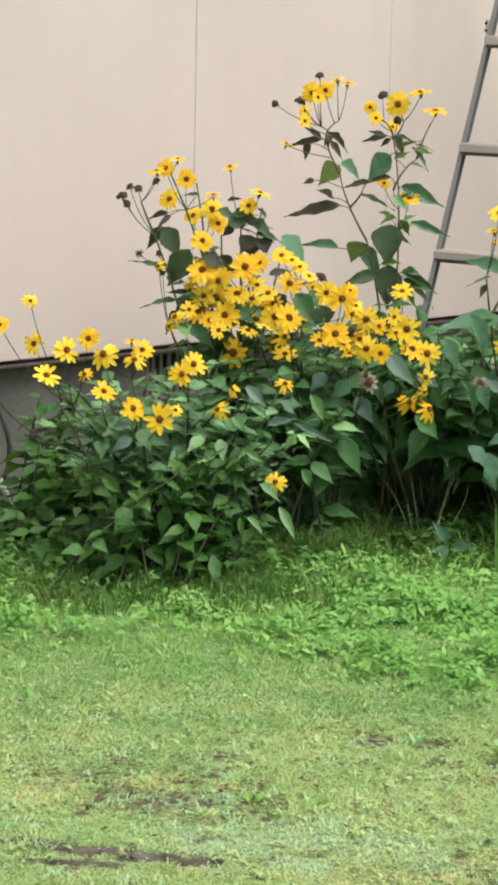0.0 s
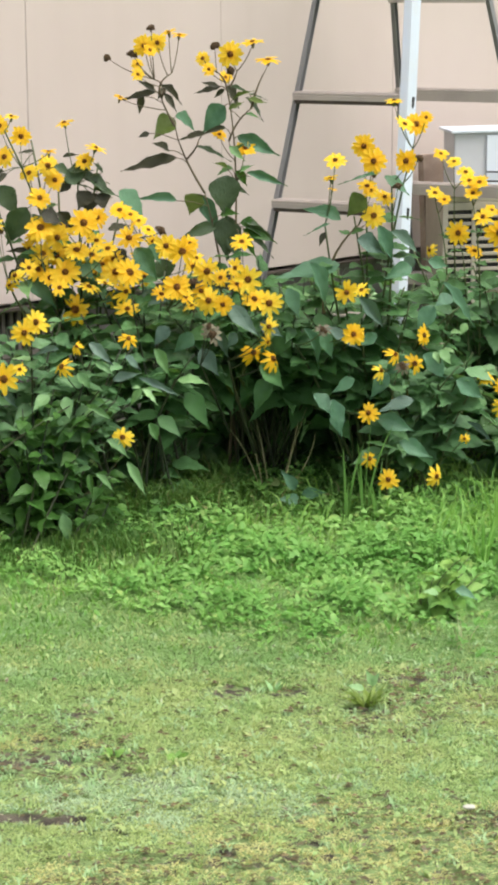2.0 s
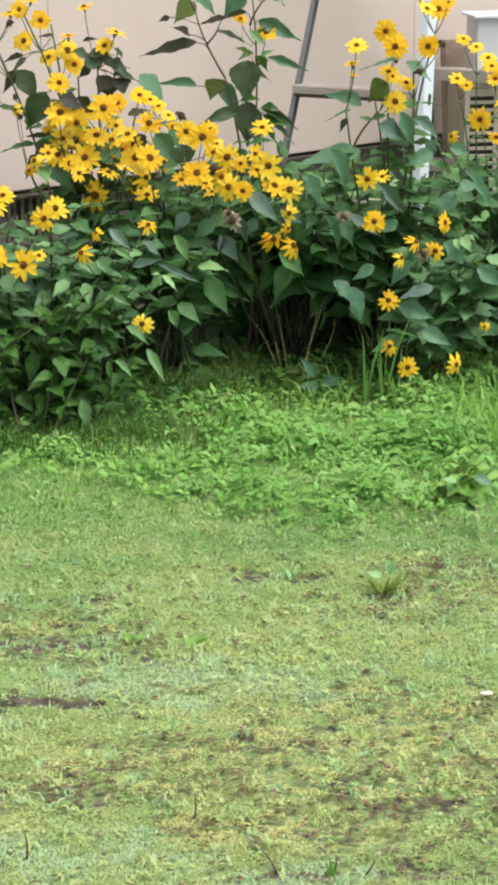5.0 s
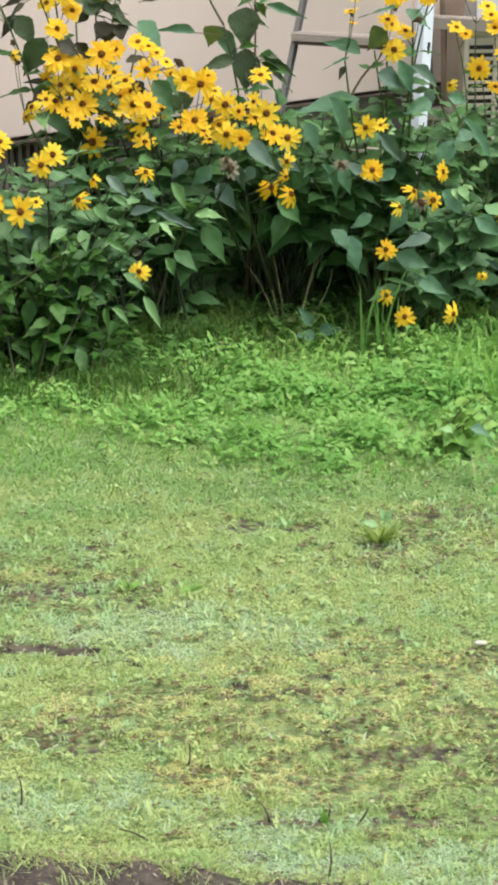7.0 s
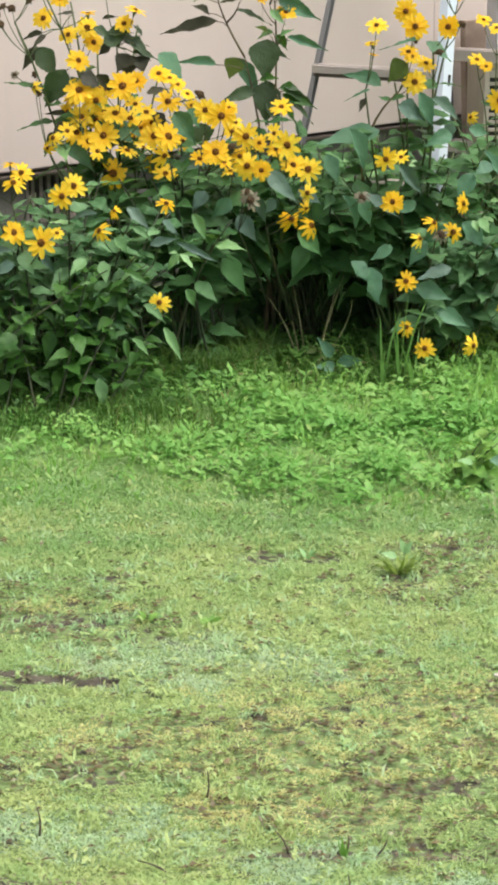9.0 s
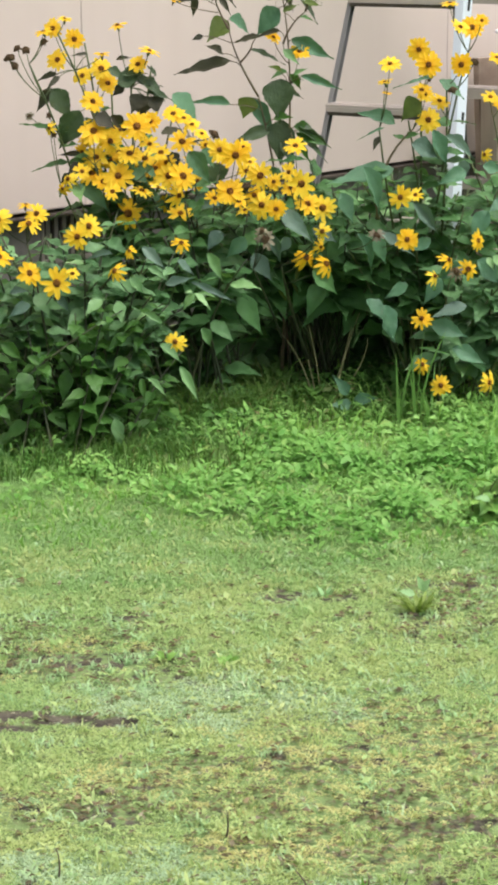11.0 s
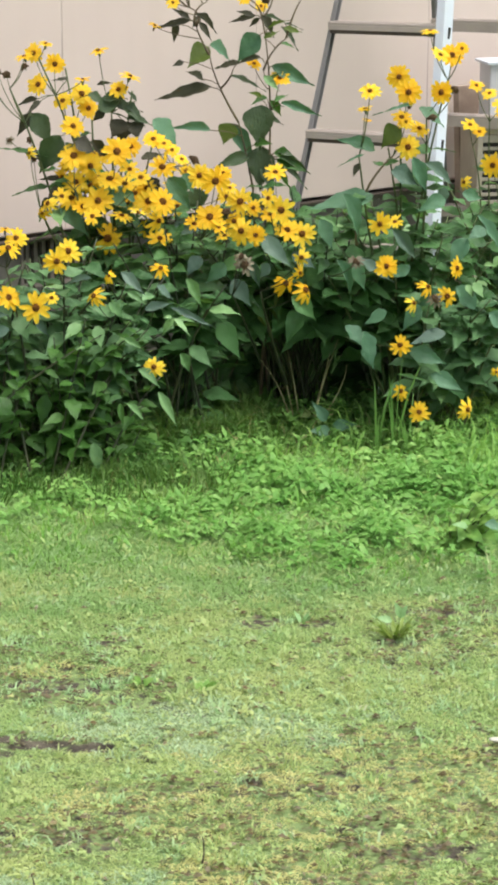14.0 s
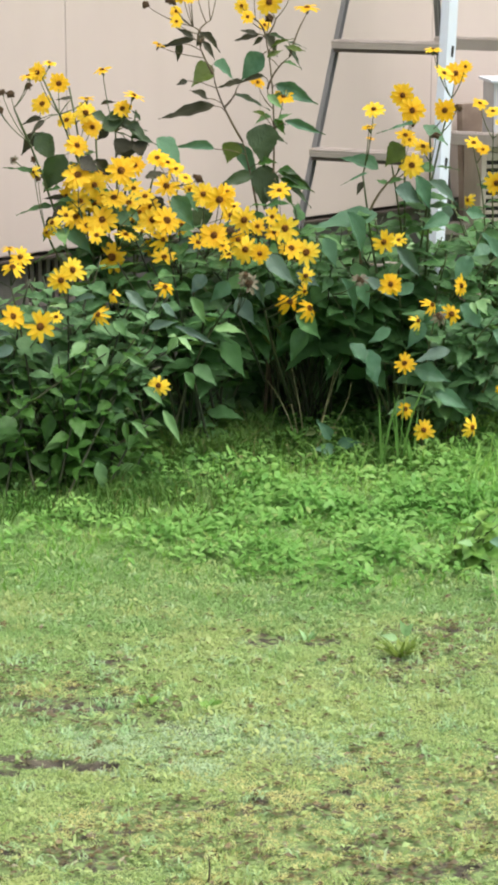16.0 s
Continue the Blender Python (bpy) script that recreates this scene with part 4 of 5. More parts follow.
RIGHT_LEAVES_LOWER = [
    (0.566, 5.52, 0.297, 0.596, 0.210, 0.051, 't'), (0.677, 5.53, 0.248, 0.767, 0.210, 0.054, 't'), (0.761, 5.51, 0.295, 0.668, 0.275, 0.045, 'p'),
    (0.540, 5.53, 0.461, 0.575, 0.392, 0.040, 't'), (0.794, 5.58, 0.391, 0.855, 0.320, 0.068, 't'), (0.903, 5.58, 0.222, 0.976, 0.169, 0.019, 'p'),
    (0.837, 5.55, 0.571, 0.920, 0.463, 0.035, 't'), (0.924, 5.54, 0.257, 0.977, 0.220, 0.016, 'l'), (0.755, 5.53, 0.614, 0.688, 0.589, 0.046, 't'),
    (0.807, 5.51, 0.522, 0.754, 0.455, 0.053, 't'), (0.702, 5.52, 0.358, 0.648, 0.304, 0.048, 't'), (0.872, 5.56, 0.332, 0.942, 0.274, 0.054, 't'),
    (0.749, 5.57, 0.389, 0.694, 0.334, 0.046, 't'), (0.621, 5.53, 0.344, 0.567, 0.304, 0.046, 't'),
]
RIGHT_LEAVES_PALE = [
    (0.829, 5.54, 0.410, 0.856, 0.376, 0.032, 'y'), (0.812, 5.54, 0.405, 0.829, 0.377, 0.022, 'y'), (0.887, 5.53, 0.475, 0.874, 0.445, 0.024, 'y'),
    (0.852, 5.53, 0.454, 0.879, 0.459, 0.016, 'y'), (0.939, 5.54, 0.355, 0.988, 0.340, 0.019, 'l'), (0.682, 5.51, 0.346, 0.685, 0.322, 0.011, 'y'),
    (0.755, 5.53, 0.640, 0.742, 0.600, 0.035, 'p'), (0.792, 5.51, 0.630, 0.846, 0.609, 0.037, 't'), (0.849, 5.52, 0.546, 0.809, 0.520, 0.040, 't'),
    (0.676, 5.54, 0.451, 0.622, 0.418, 0.035, 't'), (0.731, 5.53, 0.188, 0.814, 0.141, 0.048, 't'), (0.647, 5.51, 0.193, 0.742, 0.177, 0.013, 'l'),
]
# The rows at depth 5.86 are pale slips added for brightness beyond the stems.
HOLLOW_LEAVES = [
    (0.514, 5.86, 0.204, 0.506, 0.160, 0.011, 'y'), (0.533, 5.86, 0.195, 0.526, 0.139, 0.010, 'y'), (0.500, 5.86, 0.192, 0.490, 0.166, 0.010, 'l'),
    (0.543, 5.86, 0.162, 0.514, 0.113, 0.013, 'y'), (0.471, 5.86, 0.181, 0.488, 0.198, 0.008, 'l'), (0.523, 5.86, 0.180, 0.514, 0.119, 0.010, 'l'),
    (0.428, 5.72, 0.324, 0.442, 0.274, 0.016, 'l'), (0.351, 5.72, 0.326, 0.372, 0.283, 0.016, 'o'), (0.324, 5.72, 0.312, 0.344, 0.255, 0.022, 'o'),
    (0.379, 5.72, 0.354, 0.358, 0.314, 0.016, 'o'),
]

PLANT = "yellow daisy bushes along the wall"


def thicket(p, x0, x1, layers, size, step=0.052, start=0.14, spread=0.08, round_off=0.12, thick=0.004):
    """Leafy shoots in layers: depth, lowest and highest tip, how many."""
    mid, half = (x0 + x1) / 2, (x1 - x0) / 2
    for y, z0, z1, n in layers:
        for i in range(n):
            x = x0 + (x1 - x0) * (i + 0.5) / n + p.rnd.uniform(-0.03, 0.03)
            z = p.rnd.uniform(z0, z1) - round_off * abs((x - mid) / half) ** 2.2
            p.dress(p.stem((x, y + p.rnd.uniform(-0.05, 0.05), z), spread=spread, thick=thick), size, step, start)


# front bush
p = Plant("daisy_bush", "leafy green daisy bush with yellow flowers on its top", "flowering plant", -0.18, 5.46, 11, PLANT, SKY_LIT, STEM_SHADE)
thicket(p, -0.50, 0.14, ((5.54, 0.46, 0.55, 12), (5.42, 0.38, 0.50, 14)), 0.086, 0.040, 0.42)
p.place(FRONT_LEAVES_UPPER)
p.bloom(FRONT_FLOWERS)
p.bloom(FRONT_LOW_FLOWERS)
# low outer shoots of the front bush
p = Plant("daisy_bush", "low leafy shoots of a daisy bush without flowers", "flowering plant", -0.17, 5.33, 12, PLANT, DEEP_GREEN, STEM_SHADE)
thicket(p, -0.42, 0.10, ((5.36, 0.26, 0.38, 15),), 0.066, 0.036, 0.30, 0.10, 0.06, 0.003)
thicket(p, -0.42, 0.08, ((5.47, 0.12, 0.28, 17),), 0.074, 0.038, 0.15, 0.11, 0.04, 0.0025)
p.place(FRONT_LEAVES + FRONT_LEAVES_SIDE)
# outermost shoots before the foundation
p = Plant("daisy_bush", "shaded green shoots at the outer end of the row", "flowering plant", -0.44, 5.72, 28, PLANT, DEEP_GREEN, STEM_SHADE)
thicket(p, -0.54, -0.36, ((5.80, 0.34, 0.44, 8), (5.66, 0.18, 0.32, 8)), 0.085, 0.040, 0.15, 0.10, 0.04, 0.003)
# dark shoots by the wall
p = Plant("daisy_bush", "shaded leafy shoots of a daisy bush by the foundation", "flowering plant", -0.30, 5.80, 18, PLANT)
thicket(p, -0.46, 0.05, ((5.82, 0.24, 0.44, 12),), 0.10, 0.05)
# Two clumps added to fill and darken the gap behind the bushes.
p = Plant("daisy_bush", "shaded green shoots filling the gap behind the bushes", "flowering plant", 0.30, 6.12, 25, PLANT)
thicket(p, 0.02, 0.62, ((6.16, 0.34, 0.50, 10), (6.08, 0.18, 0.34, 10)), 0.12, 0.055, 0.1, 0.12, 0.02)
p = Plant("daisy_bush", "deeply shaded shoots behind the bare-stemmed bush", "flowering plant", 0.62, 6.10, 26, PLANT)
thicket(p, 0.36, 0.86, ((6.14, 0.30, 0.48, 10), (6.04, 0.14, 0.36, 12)), 0.13, 0.055, 0.08, 0.14, 0.02)
# Unseen shoots, added so that less light falls under the bushes.
p = Plant("daisy_bush", "unseen leafy shoots added behind the row to block light", "flowering plant", 0.44, 6.36, 27, PLANT)
thicket(p, 0.06, 0.92, ((6.28, 0.38, 0.46, 16), (6.46, 0.34, 0.43, 16)), 0.14, 0.05, 0.35, 0.14, 0.02)
# crowded bush behind it
p = Plant("daisy_bush", "tall daisy bush crowded with yellow flowers and brown seed heads", "flowering plant", -0.02, 5.80, 13, PLANT)
for x, z in ((-0.27, 0.86), (-0.20, 0.93), (-0.14, 0.90), (-0.08, 0.82), (-0.03, 0.80), (0.02, 0.84), (0.07, 0.72), (-0.12, 0.62), (0.12, 0.66), (0.0, 0.66), (-0.05, 0.56), (0.10, 0.55), (-0.2, 0.56)):
    pts = p.stem((x, p.rnd.uniform(5.62, 5.8), z), spread=0.06)
    p.dress(pts, 0.10, 0.06, 0.2, 0.78)
p.place(CROWN_LEAVES + CROWN_LEAVES_LOWER + CROWN_LEAVES_SIDE, broad=1.08, stalks=0.09)
p.bloom(CROWN_FLOWERS)
p.bloom(CROWN_LOW_FLOWERS)
p.bloom(HEART_FLOWERS)
p.bloom(FILL_FLOWERS)
# tallest plant, two bare-legged stems
p = Plant("tall_daisy", "tall daisy plant with dark drooping leaves and small yellow flowers", "flowering plant", 0.36, 5.93, 14, PLANT, UPPER, STEM_DARK)
TALL_STEMS = [((0.318, 5.85, 0.589), (0.282, 5.85, 0.754)), ((0.282, 5.85, 0.754), (0.211, 5.85, 0.917)), ((0.211, 5.85, 0.917), (0.177, 5.85, 0.990)),
              ((0.177, 5.85, 0.990), (0.162, 5.85, 1.034)), ((0.177, 5.85, 0.990), (0.204, 5.86, 1.048)), ((0.356, 5.85, 0.597), (0.339, 5.85, 1.010)),
              ((0.339, 5.85, 1.005), (0.363, 5.85, 1.052)), ((0.339, 5.85, 1.005), (0.314, 5.85, 1.051)),
              ((0.237, 5.85, 0.837), (0.267, 5.85, 0.883)), ((0.343, 5.85, 0.882), (0.398, 5.85, 0.960)), ((0.398, 5.85, 0.960), (0.434, 5.87, 1.050))]
p.stem((0.318, 5.85, 0.592), spread=0.01, thick=0.005)
p.stem((0.356, 5.85, 0.600), spread=0.01, thick=0.005)
for a, b in TALL_STEMS:
    p.stem(b, 0.02, 0.0030, Vector(a))
p.place(TALL_LEAVES + TALL_LEAVES_LOWER + TALL_LEAVES_UPPER + TALL_LEAVES_SMALL, 0.05, 1.12, 0.10)
p.bloom(TALL_FLOWERS)
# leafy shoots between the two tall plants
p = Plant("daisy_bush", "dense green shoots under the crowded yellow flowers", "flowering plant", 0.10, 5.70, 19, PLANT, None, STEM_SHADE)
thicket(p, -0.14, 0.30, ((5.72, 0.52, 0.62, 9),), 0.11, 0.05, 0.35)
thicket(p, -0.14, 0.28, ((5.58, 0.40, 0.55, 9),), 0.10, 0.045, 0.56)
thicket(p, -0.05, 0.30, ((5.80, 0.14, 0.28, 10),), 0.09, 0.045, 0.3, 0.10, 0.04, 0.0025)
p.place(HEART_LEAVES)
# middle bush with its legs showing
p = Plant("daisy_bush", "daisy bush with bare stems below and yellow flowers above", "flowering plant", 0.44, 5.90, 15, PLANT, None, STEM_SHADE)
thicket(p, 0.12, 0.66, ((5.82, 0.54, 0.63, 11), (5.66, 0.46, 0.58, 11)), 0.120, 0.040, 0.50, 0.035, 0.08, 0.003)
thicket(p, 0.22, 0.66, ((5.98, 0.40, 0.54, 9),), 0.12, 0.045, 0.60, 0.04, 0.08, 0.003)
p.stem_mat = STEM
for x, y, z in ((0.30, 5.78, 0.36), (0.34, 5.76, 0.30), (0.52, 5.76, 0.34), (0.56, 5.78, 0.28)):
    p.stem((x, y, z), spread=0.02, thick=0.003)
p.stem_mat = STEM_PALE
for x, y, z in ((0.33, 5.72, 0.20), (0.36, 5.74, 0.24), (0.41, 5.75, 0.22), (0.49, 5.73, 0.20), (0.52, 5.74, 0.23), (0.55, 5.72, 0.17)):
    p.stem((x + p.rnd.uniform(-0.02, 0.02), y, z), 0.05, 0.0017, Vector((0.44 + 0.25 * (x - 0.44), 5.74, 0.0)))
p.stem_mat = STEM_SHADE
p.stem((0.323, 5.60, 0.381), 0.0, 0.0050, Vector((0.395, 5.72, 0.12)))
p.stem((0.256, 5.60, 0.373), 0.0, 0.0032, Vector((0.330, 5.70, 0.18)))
p.place(HOLLOW_LEAVES)
p.bloom(MIDDLE_FLOWERS)
p.bloom(MIDDLE_LOW_FLOWERS)
# right bush
p = Plant("daisy_bush", "broad daisy bush with large leaves and scattered yellow flowers", "flowering plant", 0.70, 5.80, 16, PLANT)
thicket(p, 0.44, 0.96, ((5.82, 0.52, 0.62, 9), (5.68, 0.42, 0.56, 9)), 0.115, 0.050, 0.42, 0.05, 0.05)
for x, z in ((0.66, 0.78), (0.72, 0.80), (0.77, 0.88), (0.63, 0.72), (0.56, 0.70)):
    p.dress(p.stem((x, 5.64, z), spread=0.03), 0.09, 0.07, 0.3, 0.8)
p.place(RIGHT_LEAVES)
p.stem_mat = STEM_DARK
p.dress(p.stem((0.640, 5.63, 0.700), spread=0.02, thick=0.0050, foot=Vector((0.56, 5.66, 0.48))), 0.07, 0.09, 0.5, 0.9)
p.stem_mat = STEM
p.bloom(RIGHT_FLOWERS)
p.bloom(RIGHT_LOW_FLOWERS)
# its front shoots
p = Plant("daisy_bush", "drooping front shoots of a broad daisy bush", "flowering plant", 0.80, 5.66, 20, PLANT, SKY_LIT)
thicket(p, 0.66, 0.98, ((5.60, 0.27, 0.42, 12),), 0.105, 0.05, 0.34, 0.05, 0.04, 0.0035)
p.place(RIGHT_LEAVES_LOWER + RIGHT_LEAVES_PALE)
# bush at the end of the row
p = Plant("daisy_bush", "leafy daisy bush with yellow flowers before the outdoor unit", "flowering plant", 1.04, 5.98, 17, PLANT)
thicket(p, 0.80, 1.42, ((6.02, 0.52, 0.62, 11), (5.88, 0.42, 0.56, 11)), 0.12, 0.055, 0.15, 0.08, 0.03)
thicket(p, 0.82, 1.14, ((5.82, 0.38, 0.54, 9),), 0.10, 0.05, 0.2, 0.05, 0.03)
for x, y, z in ((0.90, 5.82, 0.76), (0.945, 5.80, 0.72), (1.02, 5.82, 0.58), (0.92, 5.80, 0.60), (0.86, 5.82, 0.70)):
    p.dress(p.stem((x, y, z), 0.05, 0.0030, Vector((x + 0.03, y + 0.06, 0.30))), 0.05, 0.07, 0.45, 0.85)
p.bloom(FAR_RIGHT_FLOWERS)
p.bloom(END_LOW_FLOWERS)
p = Plant("daisy_bush", "low leafy shoots at the end of the flower row", "flowering plant", 1.08, 5.84, 22, PLANT, LIGHT)
thicket(p, 0.88, 1.38, ((5.76, 0.24, 0.44, 14), (5.66, 0.16, 0.34, 12)), 0.09, 0.05, 0.15, 0.09, 0.03, 0.0035)

# ---------------- stepladder ----------------
LAD = pose(0.898, 6.644, 0, 0, -1.15, -35.2)
HALF, TAPER, OPEN, APEX, RUNG, STEP = 0.2584, 0.0864, 0.2852, 1.9755, 0.6494, 0.2866
ladder = thing("stepladder", "weathered aluminium stepladder standing open beside the wall", "ladder", LAD)


def rail(h, su, sv):
    return Vector((su * (HALF - TAPER * h), sv * OPEN * (APEX - h), h))


def beam(bm, a, b, wide, deep, x_axis, wall_t=0.003):
    """A U-profile from a to b: a web facing outward with two flanges."""
    z = (b - a).normalized()
    x = (x_axis - z * x_axis.dot(z)).normalized()
    y = z.cross(x)
    m = Matrix((x, y, z)).transposed().to_4x4()
    m.translation = a
    length, k, h = (b - a).length, wall_t / 2, deep / 2
    outline = ((-k, -h - k), (wide, -h - k), (wide, -h + k), (k, -h + k), (k, h - k), (wide, h - k), (wide, h + k), (-k, h + k))
    ends = [[bm.verts.new(m @ Vector((u, v, w))) for u, v in outline] for w in (0, length)]
    for q in range(8):
        bm.faces.new((ends[0][q], ends[0][(q + 1) % 8], ends[1][(q + 1) % 8], ends[1][q]))
    bm.faces.new(ends[0][::-1])
    bm.faces.new(ends[1])


for sv in (-1, 1):
    for su in (-1, 1):
        bm = bmesh.new()
        pale = su == 1 and sv == -1
        beam(bm, rail(0.02, su, sv), rail(1.86, su, sv), 0.022 if pale else 0.011, 0.048 if pale else 0.019, Vector((-su, 0, 0)))
        r = part("rail", bm, ALU_LIT if pale else ALU_SHADE, ladder, "aluminium rail with its lit tone in the colour and dark slots" if pale else "")
        bm = bmesh.new()
        foot = rail(0.0, su, sv)
        box(bm, foot.x - 0.022, foot.x + 0.022, foot.y - 0.032, foot.y + 0.032, 0, 0.05, 0.006)
        part("rubber_foot", bm, HOSE, r)
    for i in range(-2, 5):
        h = RUNG + i * STEP + (-0.027 if sv == 1 else 0.008)
        if h < 0.05 or h > 1.75:
            continue
        bm = bmesh.new()
        a, b = rail(h, -1, sv), rail(h, 1, sv)
        d = 0.024
        tip = Matrix.Translation((0, 0, h)) @ Matrix.Rotation(-0.002 if sv == -1 else 0.0, 4, "Y") @ Matrix.Translation((0, 0, -h))
        box(bm, a.x, b.x, a.y - d, a.y + d, h - 0.004, h + 0.004, 0.001, tip)
        box(bm, a.x, b.x, a.y - d, a.y - d + 0.004, h - (0.017 if sv == -1 else 0.030), h - 0.004, 0.001, tip)
        box(bm, a.x, b.x, a.y + d - 0.004, a.y + d, h - 0.017, h - 0.004, 0.001, tip)
        for k in range(3):
            box(bm, a.x, b.x, a.y - 0.018 + k * 0.014, a.y - 0.012 + k * 0.014, h + 0.004, h + 0.0065, 0.0, tip)
        rung = part("rung", bm, ALU_TREAD, ladder)
        if sv == -1:
            # Dark strip added for the shadow under the step's lip.
            bm = bmesh.new()
            box(bm, a.x + 0.004, b.x - 0.004, a.y - d + 0.0045, a.y + d - 0.0045, h - 0.027, h - 0.006, 0.001, tip)
            part("insert", bm, FLASH, rung, "dark strip for the shade under the step")
bm = bmesh.new()
box(bm, -0.12, 0.12, -0.06, 0.06, 1.855, 1.875, 0.004)
part("top_plate", bm, ALU, ladder)
at = rail(1.262, -1, -1)
bm = bmesh.new()
box(bm, at.x - 0.012, at.x - 0.002, at.y - 0.012, at.y + 0.012, at.z - 0.022, at.z + 0.018, 0.003)
bracket = part("bracket", bm, ALU_TREAD, ladder, "small bolted bracket")
for dz in (-0.012, 0.008):
    bm = bmesh.new()
    tube(bm, [(at.x - 0.008, at.y - 0.012, at.z + dz), (at.x - 0.008, at.y - 0.015, at.z + dz), (at.x - 0.008, at.y - 0.017, at.z + dz)], 0.0045, 0.0035, 8)
    part("bolt", bm, DARK, bracket)
up_rail = (rail(1.8, 1, -1) - rail(0.0, 1, -1)).normalized()
for i in range(-1, 4):
    at = rail(RUNG + i * STEP - 0.010, 1, -1)
    m = aim(Vector((at.x + 0.0022, at.y + 0.006, at.z)), Vector((1, 0, 0)), up_rail)
    bm = bmesh.new()
    box(bm, -0.0015, 0.0015, -0.0055, 0.0055, -0.015, 0.015, 0.001)
    part("slot", bm, DARK, ladder, "dark rivet slot", at=m)

# ---------------- outdoor unit, tub and board ----------------
AC = pose(1.045, 6.98, 0, 0, 0, 5)
unit = thing("outdoor_unit", "aged cream air-conditioner outdoor unit with a slatted front", "outdoor unit", AC)
bm = bmesh.new()
box(bm, 0.0, 0.78, 0.012, 0.26, 0.05, 0.572, 0.008)
part("body", bm, AC_PAINT, unit)
bm = bmesh.new()
box(bm, -0.006, 0.786, -0.004, 0.268, 0.572, 0.588, 0.004)
part("top_cover", bm, AC_PAINT, unit)
bm = bmesh.new()
box(bm, 0.016, 0.175, 0.004, 0.011, 0.085, 0.548)
part("grille_backing", bm, DARK, unit)
bm = bmesh.new()
box(bm, 0.0, 0.016, -0.006, 0.011, 0.05, 0.571, 0.002)
box(bm, 0.175, 0.78, -0.006, 0.011, 0.05, 0.571, 0.002)
box(bm, 0.016, 0.175, -0.006, 0.011, 0.548, 0.571, 0.002)
box(bm, 0.016, 0.175, -0.006, 0.011, 0.05, 0.085, 0.002)
box(bm, 0.089, 0.102, -0.007, 0.003, 0.085, 0.548, 0.001)
part("front_frame", bm, AC_PAINT, unit)
bm = bmesh.new()
box(bm, 0.016, 0.175, -0.006, 0.003, -0.0052, 0.0052, 0.002)
slat = mesh_of("slat", bm, AC_PAINT)
for i in range(20):
    part("slat", slat, None, unit, at=pose(0, 0, 0.097 + i * 0.0228))
for x in (0.10, 0.62):
    bm = bmesh.new()
    box(bm, x, x + 0.07, 0.0, 0.28, 0.0, 0.05, 0.004)
    part("foot", bm, FOUND, unit)

crate = thing("storage_box", "white lidded plastic storage box on the outdoor unit", "storage box", pose(1.080, 7.05, 0.588, 0, 0, 9))
bm = bmesh.new()
box(bm, 0.012, 0.44, 0.012, 0.12, 0.0, 0.180, 0.006)
part("body", bm, TUB, crate)
# Panel added for the brightly lit part of the box front.
bm = bmesh.new()
box(bm, 0.112, 0.43, 0.004, 0.0115, 0.012, 0.172, 0.002)
part("front_panel", bm, TUB_LIT, crate, "panel added for the bright part of the box front")
bm = bmesh.new()
box(bm, 0.0, 0.452, 0.0, 0.130, 0.1805, 0.190, 0.003)
part("lid", bm, TUB_LIT, crate, "bright white lid")
for z in (0.036, 0.064):
    bm = bmesh.new()
    tube(bm, [(0.11, -0.004, z), (0.2, -0.008, z - 0.004), (0.3, -0.010, z - 0.002), (0.46, -0.006, z + 0.006)], 0.0025, 0.0025, 6)
    part("cord", bm, HOSE, crate, "thin dark cord", smooth=True)

# Added board that stands in for a soft brown area of the wall.
board = thing("board", "brown board added for a soft brown area of the house wall", "board", WALL @ pose(2.02, -0.10, 0, -3.5, 0, 0))
bm = bmesh.new()
box(bm, 0.0, 0.10, -0.012, 0.012, 0.0, 0.69, 0.003)
part("plank", bm, PLANK, board)

# ---------------- hose and pipe at the foundation ----------------
bm = bmesh.new()
tube(bm, [(-0.692 + 0.075 * math.sin(i / 11 * 2.6), 6.0 - 0.004 * i, 0.355 - 0.0275 * i) for i in range(14)], 0.006, 0.006, 8)
tagged(part("hose", bm, HOSE, smooth=True), "thin black rubber hose hanging by the foundation", "hose")
bm = bmesh.new()
tube(bm, [(-0.636, 5.90, 0.120), (-0.600, 5.85, 0.060), (-0.566, 5.79, 0.0)], 0.008, 0.008, 8)
tagged(part("stake", bm, GREY_PIPE, smooth=True), "pale grey plastic garden stake in the grass", "stake")


# ---------------- weeds in the lawn ----------------
def rosette(name, label, x, y, n, size, rise, seed, meshes, group="weeds in the lawn"):
    w = Plant(name, label, "weed", x, y, seed, group, meshes)
    for k in range(n):
        a = 2.4 * k + w.rnd.uniform(-0.3, 0.3)
        w.leaf(w.foot + Vector((math.cos(a) * 0.006, math.sin(a) * 0.006, 0.003)), Vector((math.cos(a), math.sin(a), rise * w.rnd.uniform(0.6, 1.5))), size * w.rnd.uniform(0.7, 1.2))
    return w


w = rosette("weed", "yellow-green weed rosette with pale young top leaves", 0.495, 4.165, 26, 0.052, 1.1, 22, GRASSY)
for dx, dz, way in ((-0.008, 0.044, (-1.0, -0.1, 0.35)), (0.008, 0.052, (-0.35, -0.1, 1.0)), (0.004, 0.050, (0.5, -0.2, 0.9))):
    w.leaf(w.foot + Vector((dx, -0.016, dz)), Vector(way), 0.034, Vector((0, -1.0, 0.8)), YOUNG)
w = Plant("weed", "broad green weed with many leaves in the lawn", "weed", 0.70, 4.72, 23, "weeds in the lawn", WEEDY)
for j in range(9):
    w.dress(w.stem((0.70 + w.rnd.uniform(-0.07, 0.09), 4.70 + w.rnd.uniform(-0.05, 0.05), w.rnd.uniform(0.05, 0.13)), thick=0.0020, spread=0.02), 0.060, 0.026, 0.3)
